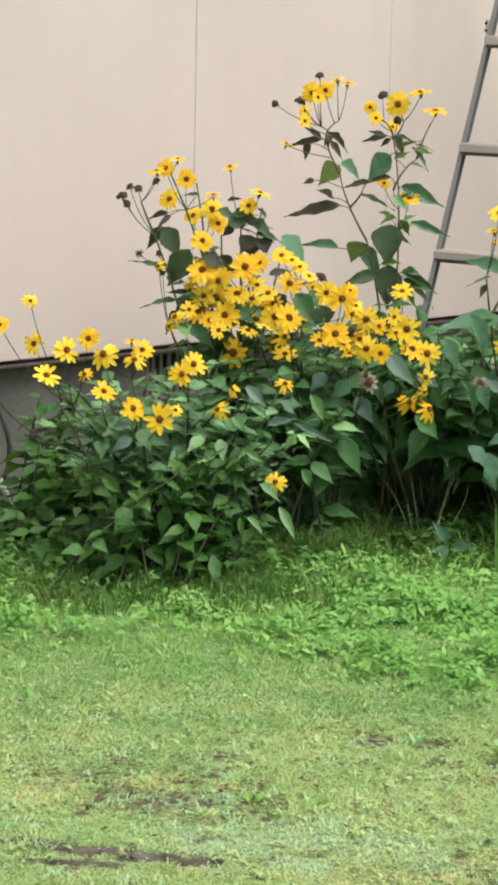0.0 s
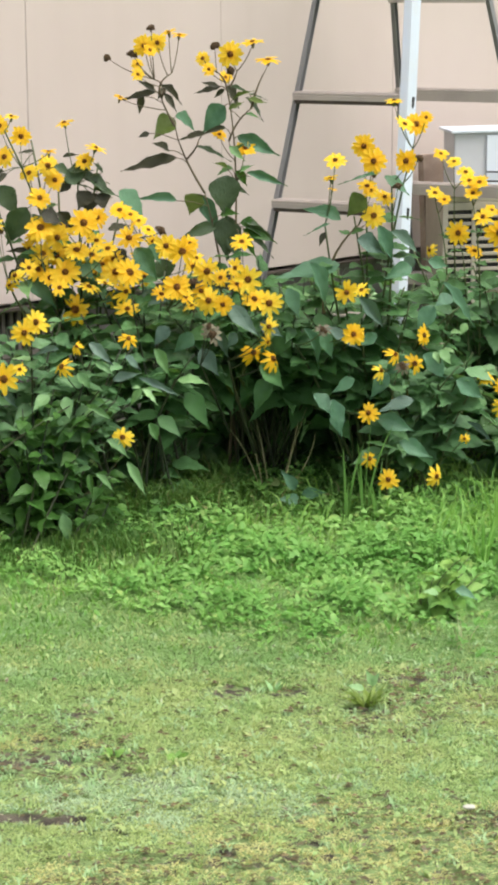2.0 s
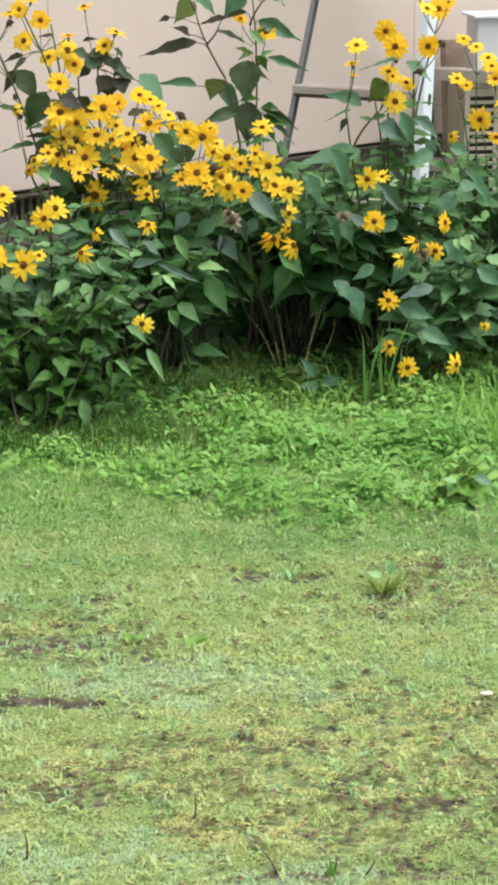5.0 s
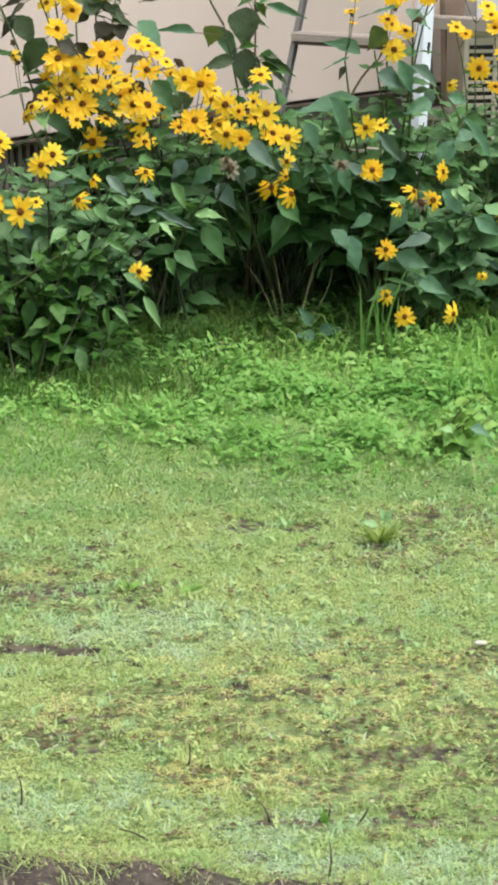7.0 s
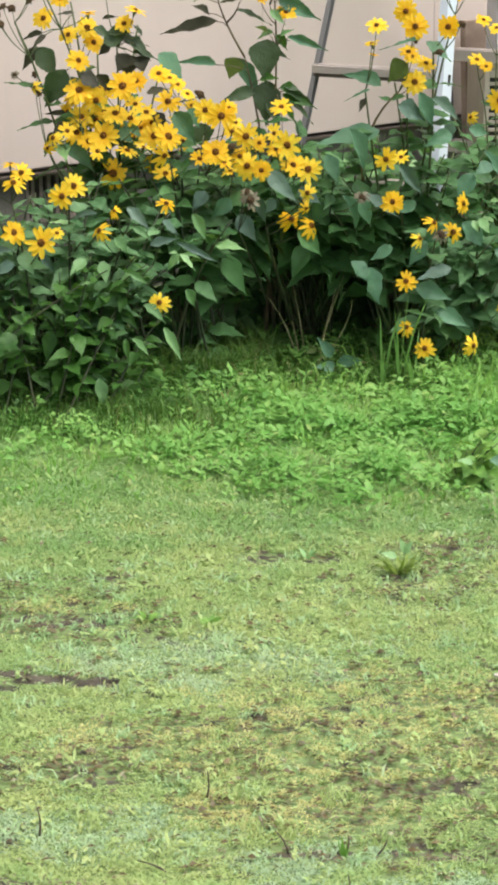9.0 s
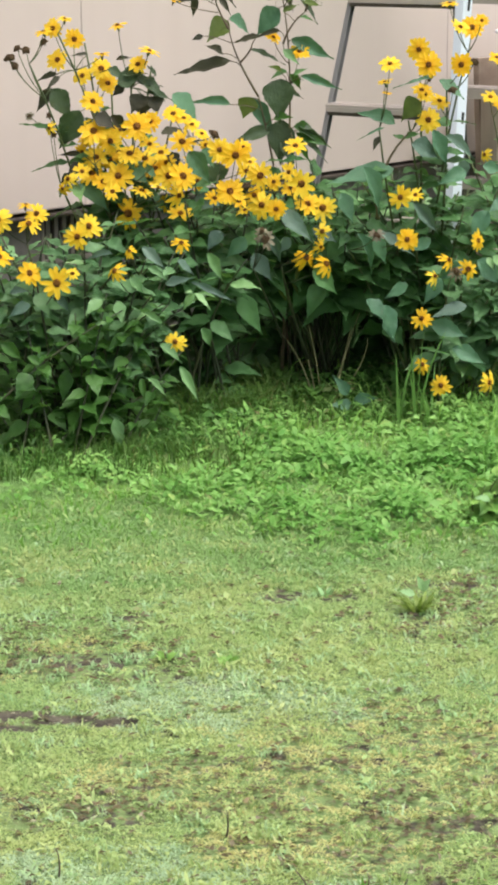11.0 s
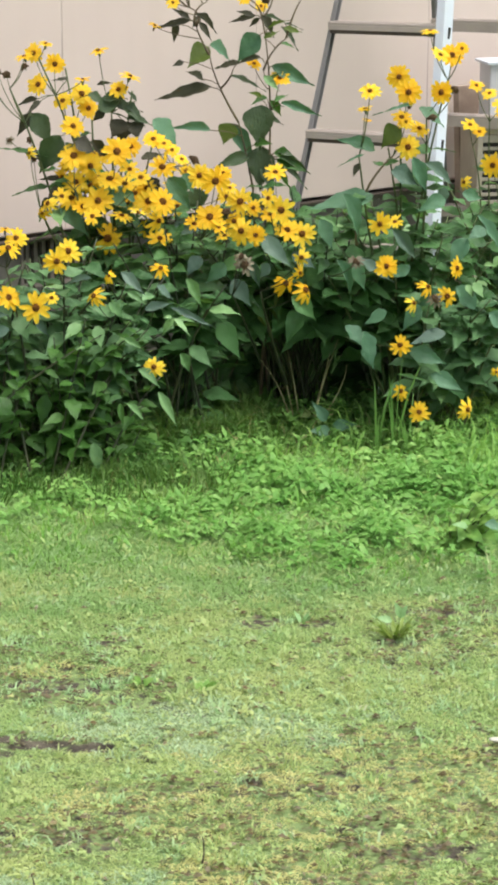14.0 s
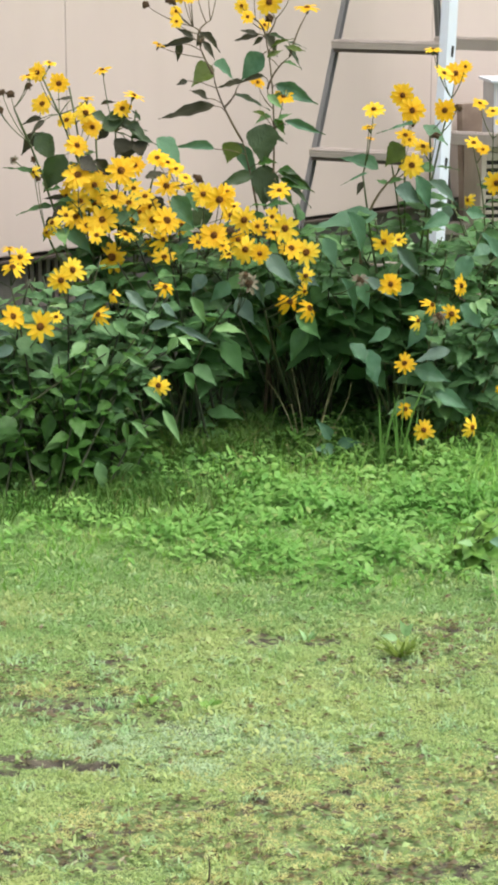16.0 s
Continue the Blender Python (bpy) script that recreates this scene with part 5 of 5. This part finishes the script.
w.leaf(Vector((0.735, 4.66, 0.075)), Vector((1.0, -0.2, -0.15)), 0.052, Vector((0, -0.8, 1.0)), TONES["t"])
w.leaf(Vector((0.700, 4.66, 0.070)), Vector((-0.8, -0.3, 0.35)), 0.04, Vector((0, -0.8, 1.0)), YOUNG)
w = rosette("weed", "leafy weed at the foot of the bushes", 0.500, 5.60, 8, 0.050, 0.5, 24, WEEDY)
for x, z, way in ((0.485, 0.060, (-0.75, -0.2, 1.0)), (0.500, 0.045, (1.0, -0.3, 0.25)), (0.495, 0.03, (-1.0, -0.3, 0.3))):
    w.leaf(Vector((x, 5.59, z)), Vector(way), 0.062, Vector((0, -1.0, 0.6)), TONES["t"])
rosette("weed", "small pale weed in a bare patch", 0.33, 4.27, 4, 0.026, 1.4, 25, YOUNG)
rosette("weed", "small weed rosette in thin grass", 0.02, 3.95, 9, 0.022, 0.9, 26, WEEDY)
rosette("weed", "small weed rosette in thin grass", 0.13, 3.92, 8, 0.022, 0.9, 27, WEEDY)
for k, (x, y) in enumerate(((-0.45, 5.62), (-0.36, 5.50), (-0.52, 5.74), (-0.58, 5.60), (-0.44, 5.42), (-0.62, 5.85), (-0.50, 5.92), (-0.40, 5.80), (-0.56, 6.00), (-0.47, 6.02), (-0.62, 5.70))):
    w = Plant("weed", "broad-leaved green weed at the foot of the bushes", "weed", x, y, 30 + k, "weeds under the bushes", DEEP_GREEN)
    for j in range(4):
        w.dress(w.stem((x + w.rnd.uniform(-0.09, 0.09), y + w.rnd.uniform(-0.06, 0.04), w.rnd.uniform(0.05, 0.14)), thick=0.002, spread=0.02), 0.075, 0.036, 0.2)


# ---------------- grass, ground cover and litter ----------------
rg = np.random.default_rng(7)


def stuff(name, verts, faces, mat, label, category):
    me = bpy.data.meshes.new(name)
    me.from_pydata(verts.reshape(-1, 3).tolist(), [], faces)
    me.materials.append(mat)
    me.polygons.foreach_set("use_smooth", [True] * len(me.polygons))
    return tagged(new(name, me), label, category, kind="stuff")


TABLE = np.random.default_rng(3).random((256, 256))


def blotch(x, y, cell, shift=0.0):
    """Smooth uneven blotches of a given size, 0 to 1."""
    u, v = x / cell + shift * 17.3, y / cell + shift * 31.7
    i, j = np.floor(u).astype(int), np.floor(v).astype(int)
    f, g = u - i, v - j
    f, g = f * f * (3 - 2 * f), g * g * (3 - 2 * g)
    a, b = TABLE[i % 256, j % 256], TABLE[(i + 1) % 256, j % 256]
    c, d = TABLE[i % 256, (j + 1) % 256], TABLE[(i + 1) % 256, (j + 1) % 256]
    return (a * (1 - f) + b * f) * (1 - g) + (c * (1 - f) + d * f) * g


def rough(x, y, cell, shift=0.0):
    return 0.62 * blotch(x, y, cell, shift) + 0.38 * blotch(x, y, cell * 0.42, shift + 5)


def height(x, y):
    return np.array([lie(a, b) for a, b in zip(x, y)])


def spread(n, y0, y1, power=1.0):
    y = y0 + (y1 - y0) * rg.random(n) ** power
    x = (-0.115 * y - 0.16) + (0.305 * y + 0.34) * rg.random(n)
    return x, y


def off_path(x, y):
    line = 2.912 - 0.27 * x + 0.007 * np.sin(x * 23) + 0.005 * np.sin(x * 61 + 1)
    return (y > line - 0.012 + rg.normal(0, 0.014, len(x))) | (x > 0.30 + rg.normal(0, 0.03, len(x)))


def bare(x, y):
    """Worn spots with ragged outlines."""
    k = np.zeros(len(x))
    for q, (px, py, rx, ry) in enumerate(PATCHES):
        d = ((x - px) / rx) ** 2 + ((y - py) / ry) ** 2 + (1.8 if q < 7 else 3.2) * (rough(x / 1.5, y, 0.022, 2) - 0.5)
        k = np.maximum(k, np.clip(1.5 - d * 1.1, 0, 1) * (0.9 if q < 5 else 0.78 if q < 7 else 0.65 if q < 11 else 0.4))
    return k


def blades(name, x, y, h, w, lean, mat, label, category):
    n = len(x)
    z = height(x, y) - 0.002
    a, t = rg.random(n) * 6.283, rg.random(n) * 6.283
    dx, dy = np.cos(a) * w / 2, np.sin(a) * w / 2
    bx, by = np.cos(t) * lean * h, np.sin(t) * lean * h
    v = np.empty((n, 5, 3))
    v[:, 0] = np.stack([x - dx, y - dy, z], 1)
    v[:, 1] = np.stack([x + dx, y + dy, z], 1)
    v[:, 2] = np.stack([x + dx * 0.8 + bx * 0.35, y + dy * 0.8 + by * 0.35, z + h * 0.6], 1)
    v[:, 3] = np.stack([x - dx * 0.8 + bx * 0.35, y - dy * 0.8 + by * 0.35, z + h * 0.6], 1)
    v[:, 4] = np.stack([x + bx, y + by, z + h * np.clip(1 - 0.35 * lean, 0.3, 1)], 1)
    i = (np.arange(n) * 5)[:, None]
    quads = (i + np.array([0, 1, 2, 3])).tolist()
    tris = (i + np.array([3, 2, 4])).tolist()
    return stuff(name, v, quads + tris, mat, label, category)


def cover(name, x, y, z, size, mat, label, category, tilt=0.35, fan=3.1416, slim=1.0):
    """Little ovate leaves, folded along the midrib."""
    n = len(x)
    a = rg.uniform(-fan, fan, n) + np.where(rg.random(n) < 0.5, 3.1416, 0)
    up = rg.normal(0.05, tilt, n)
    ca, sa = np.cos(a), np.sin(a)
    wide = size * rg.uniform(0.13, 0.26, n) * slim
    roll = rg.normal(0, 0.35, n)
    v = np.empty((n, 6, 3))

    def at(u, s, lift):
        return np.stack([x + ca * u * size - sa * s * wide, y + sa * u * size + ca * s * wide, z + up * u * size + lift * size + roll * s * wide], 1)

    v[:, 0], v[:, 1], v[:, 2] = at(0, 0, 0), at(0.4, 1, 0.10), at(0.45, 0, 0.04)
    v[:, 3], v[:, 4], v[:, 5] = at(0.4, -1, 0.10), at(1.0, 0, -0.10), at(0.75, 0, 0.0)
    i = (np.arange(n) * 6)[:, None]
    f = []
    for t in ((0, 2, 1), (0, 3, 2), (1, 2, 5), (2, 3, 5), (1, 5, 4), (3, 4, 5)):
        f += (i + np.array(t)).tolist()
    return stuff(name, v, f, mat, label, category)


def zone(x, y, spots):
    k = np.zeros(len(x))
    for px, py, rx, ry in spots:
        k = np.maximum(k, np.clip(1.4 - ((x - px) / rx) ** 2 - ((y - py) / ry) ** 2 + 2.0 * (rough(x, y, 0.10, px) - 0.5), 0, 1))
    return k


WORN = ((0.50, 3.34, 0.50, 0.36), (0.02, 3.38, 0.28, 0.16), (-0.15, 4.02, 0.24, 0.20), (0.62, 4.18, 0.32, 0.20))
SALLOW = ((0.52, 3.42, 0.46, 0.36), (0.02, 3.42, 0.25, 0.12), (-0.20, 3.98, 0.20, 0.12), (0.30, 3.2, 0.3, 0.12))
PALE_SPOTS = ((0.10, 3.74, 0.28, 0.13), (-0.05, 3.10, 0.18, 0.12), (0.26, 3.03, 0.14, 0.07), (0.45, 2.86, 0.12, 0.07), (0.36, 2.90, 0.26, 0.09))

# short lawn: green, sallow and hoary blades, each where it grows thickest, with torn gaps between
x, y = spread(400000, 2.70, 5.45, 1.1)
lush = np.clip((y - 3.9) / 0.9, 0, 1)
gap = 0.27 + 0.16 * zone(x, y, WORN) + 0.05 * (y < 3.9) - 0.10 * lush + 0.70 * bare(x, y)
keep = off_path(x, y) & (rough(x / 1.9, y, 0.012) + rg.normal(0, 0.03, len(x)) > gap)
x, y, lush = x[keep], y[keep], lush[keep]
h = rg.uniform(0.005, 0.011, len(x)) * (1 - 0.25 * zone(x, y, WORN)) * (0.6 + 0.8 * rough(x, y, 0.06, 3)) * (1 + 1.1 * lush)
sallow, hoary = zone(x, y, SALLOW) * 0.85, zone(x, y, PALE_SPOTS) * 0.85
kind = np.where(rough(x, y, 0.06, 7) * 0.65 + rg.random(len(x)) * 0.35 < sallow * 0.75, 1, 0)
kind = np.where(rough(x, y, 0.05, 8) * 0.5 + rg.random(len(x)) * 0.5 < hoary * 0.75, 2, kind)
kind = np.where((kind == 0) & (rough(x, y, 0.11, 9) * 0.7 + rg.random(len(x)) * 0.3 < np.clip((y - 3.88) / 0.95, 0, 0.75)), 3, kind)
wide, lean = rg.uniform(0.0018, 0.0036, len(x)), rg.uniform(0.5, 2.2, len(x))
for k, mat, label in ((0, LAWN, "short green lawn grass with worn gaps"), (1, DRY, "short sallow yellow lawn grass"), (2, HOARY, "pale grey-green hoary lawn grass"), (3, LUSH, "lush green grass towards the bushes")):
    m = kind == k
    blades("grass", x[m], y[m], h[m], wide[m], lean[m], mat, label, "grass")
# the lawn goes on to both sides
ox, oy = rg.uniform(-3.0, 3.4, 210000), rg.uniform(0.4, 5.7, 210000)
keep = (rg.random(len(ox)) < np.clip(1.5 - np.hypot((ox - 0.2) / 2.4, (oy - 3.9) / 2.6) ** 2 * 1.2, 0, 1)) & (((ox < -0.115 * oy - 0.15) | (ox > 0.19 * oy + 0.17)) | (oy < 2.7)) & ((oy > 2.912 - 0.27 * ox) | (oy < 2.26 - 0.27 * ox) | (ox > 0.33))
ox, oy = ox[keep], oy[keep]
blades("grass", ox, oy, rg.uniform(0.012, 0.030, len(ox)), rg.uniform(0.004, 0.007, len(ox)), rg.uniform(0.6, 2.2, len(ox)), LAWN, "short green lawn grass beside the flower row", "grass")
# fresh tufts in clumps
x, y = spread(80000, 2.72, 5.6, 1.0)
keep = off_path(x, y) & (rough(x, y, 0.05, 11) + 0.10 * np.clip((y - 4.3) / 0.5, 0, 1) - np.where(y < 3.9, 0.07, 0) > 0.66) & (rg.random(len(x)) > bare(x, y))
x, y = x[keep], y[keep]
blades("grass", x, y, rg.uniform(0.012, 0.028, len(x)), rg.uniform(0.0022, 0.0042, len(x)), rg.uniform(0.3, 1.4, len(x)), LAWN, "fresh green grass tufts in the lawn", "grass")
# ragged fringe along the bare earth
x = rg.uniform(-0.45, 0.34, 6200)
y = 2.912 - 0.27 * x + 0.007 * np.sin(x * 23) + 0.005 * np.sin(x * 61 + 1) + rg.normal(0.004, 0.022, len(x))
keep = blotch(x, y, 0.035, 13) > 0.45
x, y = x[keep], y[keep]
blades("grass", x, y, rg.uniform(0.006, 0.022, len(x)), rg.uniform(0.0018, 0.0036, len(x)), rg.uniform(0.5, 1.8, len(x)), LAWN, "ragged green grass fringe along the bare earth", "grass")
# pale tufts scattered through the lawn
tx, ty = spread(480, 2.85, 5.2, 0.8)
ux, uy = spread(420, 3.7, 4.8, 1.0)
tx, ty = np.concatenate([tx, ux]), np.concatenate([ty, uy])
n = 10
x, y = np.repeat(tx, n) + rg.normal(0, 0.008, 900 * n), np.repeat(ty, n) + rg.normal(0, 0.006, 900 * n)
keep = off_path(x, y)
x, y = x[keep], y[keep]
blades("grass", x, y, rg.uniform(0.008, 0.024, len(x)), rg.uniform(0.0028, 0.0050, len(x)), rg.uniform(0.5, 1.7, len(x)), TUFT, "pale grass tufts scattered through the lawn", "grass")
tx, ty = spread(260, 2.85, 4.9, 0.9)
n = 8
x, y = np.repeat(tx, n) + rg.normal(0, 0.010, 260 * n), np.repeat(ty, n) + rg.normal(0, 0.009, 260 * n)
keep = off_path(x, y)
x, y = x[keep], y[keep]
cover("ground_cover", x, y, height(x, y) + rg.uniform(0.004, 0.014, len(x)), rg.uniform(0.008, 0.016, len(x)), LAWN, "little broad-leaved weeds scattered in the lawn", "ground cover", 0.6, slim=1.3)
# low weeds before and under the bushes
x, y = spread(19000, 4.40, 6.3, 0.8)
x = np.concatenate([x, rg.uniform(0.3, 1.5, 3500)])
y = np.concatenate([y, rg.uniform(4.7, 6.4, 3500)])
front = 4.76 + 0.16 * (blotch(x, y, 0.22, 4) - 0.5) + 0.30 * np.clip((0.22 - x) / 0.3, 0, 1)
lump = rough(x, y, 0.12, 6)
keep = ((y < 5.66) | (rg.random(len(x)) < 0.25)) & (y > front + rg.normal(0, 0.20, len(x))) & (rg.random(len(x)) < (0.15 + 1.5 * (lump - 0.25)) * (1 - 0.80 * np.clip((0.18 - x) / 0.1, 0, 1) * np.clip((y - 5.12) / 0.15, 0, 1)) * (1 - 0.55 * np.clip((y - 5.40) / 0.25, 0, 1)))
x, y, lump = x[keep], y[keep], lump[keep]
n = 6
cx, cy = np.repeat(x, n), np.repeat(y, n)
tall = np.repeat(rg.uniform(0.010, 0.050, len(x)) * np.clip(2.2 * lump - 0.2, 0.3, 1.5), n)
cx, cy = cx + rg.normal(0, 0.012, len(cx)), cy + rg.normal(0, 0.012, len(cy))
cover("ground_cover", cx, cy, height(cx, cy) + tall * rg.uniform(0.5, 1.1, len(cx)), rg.uniform(0.013, 0.029, len(cx)), COVER, "low bright green leafy weeds before the bushes", "ground cover", 0.38, slim=1.1)
x, y = spread(20000, 4.4, 5.7, 0.9)
keep = (rg.random(len(x)) < np.clip((y - 4.45) / 0.5, 0, 1) * (1 - 0.7 * np.clip((0.18 - x) / 0.1, 0, 1) * np.clip((y - 5.1) / 0.12, 0, 1))) & (rough(x, y, 0.08, 9) > 0.45)
x, y = x[keep], y[keep]
blades("grass", x, y, rg.uniform(0.015, 0.045, len(x)), rg.uniform(0.002, 0.004, len(x)), rg.uniform(0.3, 1.3, len(x)), RANK, "green grass growing among the low weeds", "grass")
# grass at the foot of the bushes, their shade put into its dark colour
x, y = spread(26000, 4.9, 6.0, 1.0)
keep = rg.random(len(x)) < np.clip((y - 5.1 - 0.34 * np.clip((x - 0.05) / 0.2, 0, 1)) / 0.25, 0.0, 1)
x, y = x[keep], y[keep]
blades("grass", x, y, rg.uniform(0.02, 0.075, len(x)), rg.uniform(0.003, 0.006, len(x)), rg.uniform(0.2, 1.0, len(x)), SHADE_GRASS, "grass at the foot of the bushes, shade put in its dark green", "grass")
# weeds in the same green, darkened for the bushes' shade
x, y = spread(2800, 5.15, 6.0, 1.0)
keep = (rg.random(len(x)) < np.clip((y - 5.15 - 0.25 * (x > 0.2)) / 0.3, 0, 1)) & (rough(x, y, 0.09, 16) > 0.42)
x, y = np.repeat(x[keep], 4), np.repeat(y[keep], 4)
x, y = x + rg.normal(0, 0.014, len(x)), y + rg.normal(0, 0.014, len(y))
cover("ground_cover", x, y, height(x, y) + rg.uniform(0.01, 0.06, len(x)), rg.uniform(0.016, 0.036, len(x)), SHADE_GRASS, "broad-leaved weeds at the foot of the bushes, shade put in their dark green", "ground cover", 0.4, slim=1.2)
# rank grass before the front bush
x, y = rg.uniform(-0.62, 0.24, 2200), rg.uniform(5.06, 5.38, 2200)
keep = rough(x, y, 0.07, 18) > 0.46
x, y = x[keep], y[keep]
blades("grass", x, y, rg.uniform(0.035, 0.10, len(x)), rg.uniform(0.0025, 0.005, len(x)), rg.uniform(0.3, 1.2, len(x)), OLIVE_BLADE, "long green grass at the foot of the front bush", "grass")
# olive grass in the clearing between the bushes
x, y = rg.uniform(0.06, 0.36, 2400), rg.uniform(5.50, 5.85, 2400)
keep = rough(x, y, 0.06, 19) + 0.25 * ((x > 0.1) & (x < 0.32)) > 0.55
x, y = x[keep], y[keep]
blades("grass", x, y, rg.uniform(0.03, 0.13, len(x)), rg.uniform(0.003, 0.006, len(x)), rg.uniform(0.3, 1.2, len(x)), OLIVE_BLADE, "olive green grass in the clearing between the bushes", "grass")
# clover and small leaves strewn through the lawn
x, y = spread(9000, 2.8, 5.0, 0.9)
keep = off_path(x, y) & (rough(x, y, 0.07, 14) > 0.60) & (rg.random(len(x)) > bare(x, y))
x, y = x[keep], y[keep]
cover("ground_cover", x, y, height(x, y) + rg.uniform(0.003, 0.014, len(x)), rg.uniform(0.008, 0.018, len(x)), LAWN, "small clover leaves strewn through the lawn", "ground cover")
# dead thatch and crumbs of earth in the worn gaps
x, y = spread(16000, 2.75, 4.7, 1.2)
keep = off_path(x, y) & ((rough(x / 1.9, y, 0.012) < 0.28 + 0.16 * zone(x, y, WORN)) | (rg.random(len(x)) < 0.8 * bare(x, y)))
x, y = x[keep], y[keep]
cover("ground_scraps", x, y, height(x, y) + rg.uniform(0.001, 0.006, len(x)), rg.uniform(0.006, 0.016, len(x)), THATCH, "brown dead leaf scraps in the worn lawn", "leaf litter")
# flat dark flecks added where holes show between the tufts
x, y = spread(30000, 2.95, 4.6, 1.0)
keep = off_path(x, y) & (rough(x / 1.9, y, 0.012) < 0.26 + 0.17 * zone(x, y, WORN))
x, y = x[keep], y[keep]
cover("ground_scraps", x, y, height(x, y) + rg.uniform(0.004, 0.013, len(x)), rg.uniform(0.006, 0.016, len(x)), FLECK, "flat dark flecks in place of holes between the lawn tufts", "leaf litter", 0.12, 0.35)
# crumbs and scraps on the bare earth
x = rg.uniform(-0.6, 0.33, 2600)
y = 2.912 - 0.27 * x - rg.random(2600) ** 1.5 * 0.35
cover("ground_scraps", x, y, height(x, y) + rg.uniform(0.010, 0.016, len(x)), rg.uniform(0.003, 0.011, len(x)), THATCH, "crumbs and dry scraps on the bare earth", "leaf litter", 0.5)
x = rg.uniform(-0.6, 0.33, 1500)
y = 2.892 - 0.27 * x - rg.random(1500) ** 2 * 0.2
keep = blotch(x, y, 0.05, 15) > 0.62
x, y = x[keep], y[keep]
blades("grass", x, y, rg.uniform(0.012, 0.034, len(x)) + 0.006, rg.uniform(0.002, 0.004, len(x)), rg.uniform(0.5, 1.8, len(x)), LAWN, "sparse grass tufts on the bare earth", "grass")
# longer grass at the foot of the bushes
x, y = spread(9000, 5.0, 6.3, 0.9)
keep = (x > 0.1) & (rg.random(len(x)) < np.clip(0.15 + 0.5 * np.sin(x * 4 + 3.2) + 0.4 * (x > 0.75), 0.05, 1))
x, y = x[keep], y[keep]
blades("grass", x, y, rg.uniform(0.04, 0.12, len(x)), rg.uniform(0.003, 0.006, len(x)), rg.uniform(0.3, 1.0, len(x)), RANK, "longer grass at the foot of the bushes", "grass")


# single tufts of long blades
def tuft(label, x, y, n, tall, wide, mat, seed):
    r = random.Random(seed)
    root = thing("grass_tuft", label, "grass tuft", Matrix.Translation((x, y, lie(x, y))), "grass tufts")
    for k in range(n):
        a, l = r.uniform(0, 6.3), tall * r.uniform(0.6, 1.1)
        d = Vector((math.cos(a), math.sin(a), 0)) * r.uniform(0.04, 0.40)
        bm = bmesh.new()
        pts = [Vector((0, 0, -0.003)) + d * 0.03 + (d * u * u + Vector((0, 0, u - 0.25 * d.length * u * u))) * l for u in (0, 0.3, 0.6, 0.85, 1.0)]
        side = Vector((-math.sin(a + 0.6), math.cos(a + 0.6), 0))
        line = [(bm.verts.new(p - side * wide * w / 2), bm.verts.new(p + Vector((0, 0, wide * 0.1))), bm.verts.new(p + side * wide * w / 2)) for p, w in zip(pts, (0.7, 1, 0.9, 0.5, 0.06))]
        for p, q in zip(line, line[1:]):
            for j in range(2):
                bm.faces.new((p[j], p[j + 1], q[j + 1], q[j]))
        part("blade", bm, mat, root, smooth=True)


tuft("tall upright green iris-like blades before the bushes", 0.598, 5.49, 7, 0.20, 0.0056, LONG_BLADE, 1)
tuft("tall upright green iris-like blades before the bushes", 0.640, 5.48, 7, 0.24, 0.0056, LONG_BLADE, 2)
tuft("tall upright green iris-like blades before the bushes", 0.672, 5.46, 5, 0.17, 0.0056, LONG_BLADE, 10)
tuft("long arching grass tuft in the weeds", 0.86, 5.05, 12, 0.14, 0.006, RANK, 3)
tuft("long arching grass tuft in the weeds", 0.93, 5.30, 12, 0.16, 0.006, RANK, 4)
tuft("dry straw tuft beside a broad weed", 0.722, 4.48, 7, 0.080, 0.0026, STRAW, 5)
tuft("small dark grass tuft in the lawn edge", 0.29, 3.03, 8, 0.035, 0.004, RANK, 6)

# litter
for x, y, l, a, tilt, label in ((0.212, 3.035, 0.045, 2.2, 0.8, "dark curled dead twig in the lawn"), (0.102, 3.21, 0.05, 1.5, 1.1, "thin dark dead stalk in the lawn"),
                                (0.292, 3.03, 0.03, 1.2, 1.2, "short dark dead stub in the lawn"), (0.335, 3.02, 0.03, 0.6, 0.9, "short dark dead stub in the lawn"),
                                (0.04, 2.98, 0.05, 2.6, 0.3, "thin dark dead stalk in the lawn"), (-0.14, 3.1, 0.05, 1.7, 1.0, "thin dark dead stalk in the lawn"),
                                (0.28, 2.86, 0.05, 1.5, 1.3, "thin dark dead stalk in the lawn")):
    d = Vector((math.cos(a) * math.cos(tilt), 0.2, math.sin(tilt))) * l
    s = Vector((x, y, lie(x, y)))
    bm = bmesh.new()
    tube(bm, bezier(s, s + d * 0.5 + Vector((0.006, 0, 0.004)), s + d, 5), 0.0018, 0.0008, 5)
    tagged(part("twig", bm, TWIG, smooth=True), label, "twig", "dead twigs in the lawn")
bm = bmesh.new()
bmesh.ops.create_icosphere(bm, subdivisions=2, radius=1.0)
for v in bm.verts:
    v.co = Vector((0.0115 * v.co.x, 0.007 * v.co.y, 0.0042 * v.co.z)) * (1 + 0.25 * noise.noise(v.co * 1.7))
tagged(part("pebble", bm, STONE, at=pose(0.606, 3.655, lie(0.606, 3.655) + 0.011)), "small pale pebble lying in the lawn", "pebble")
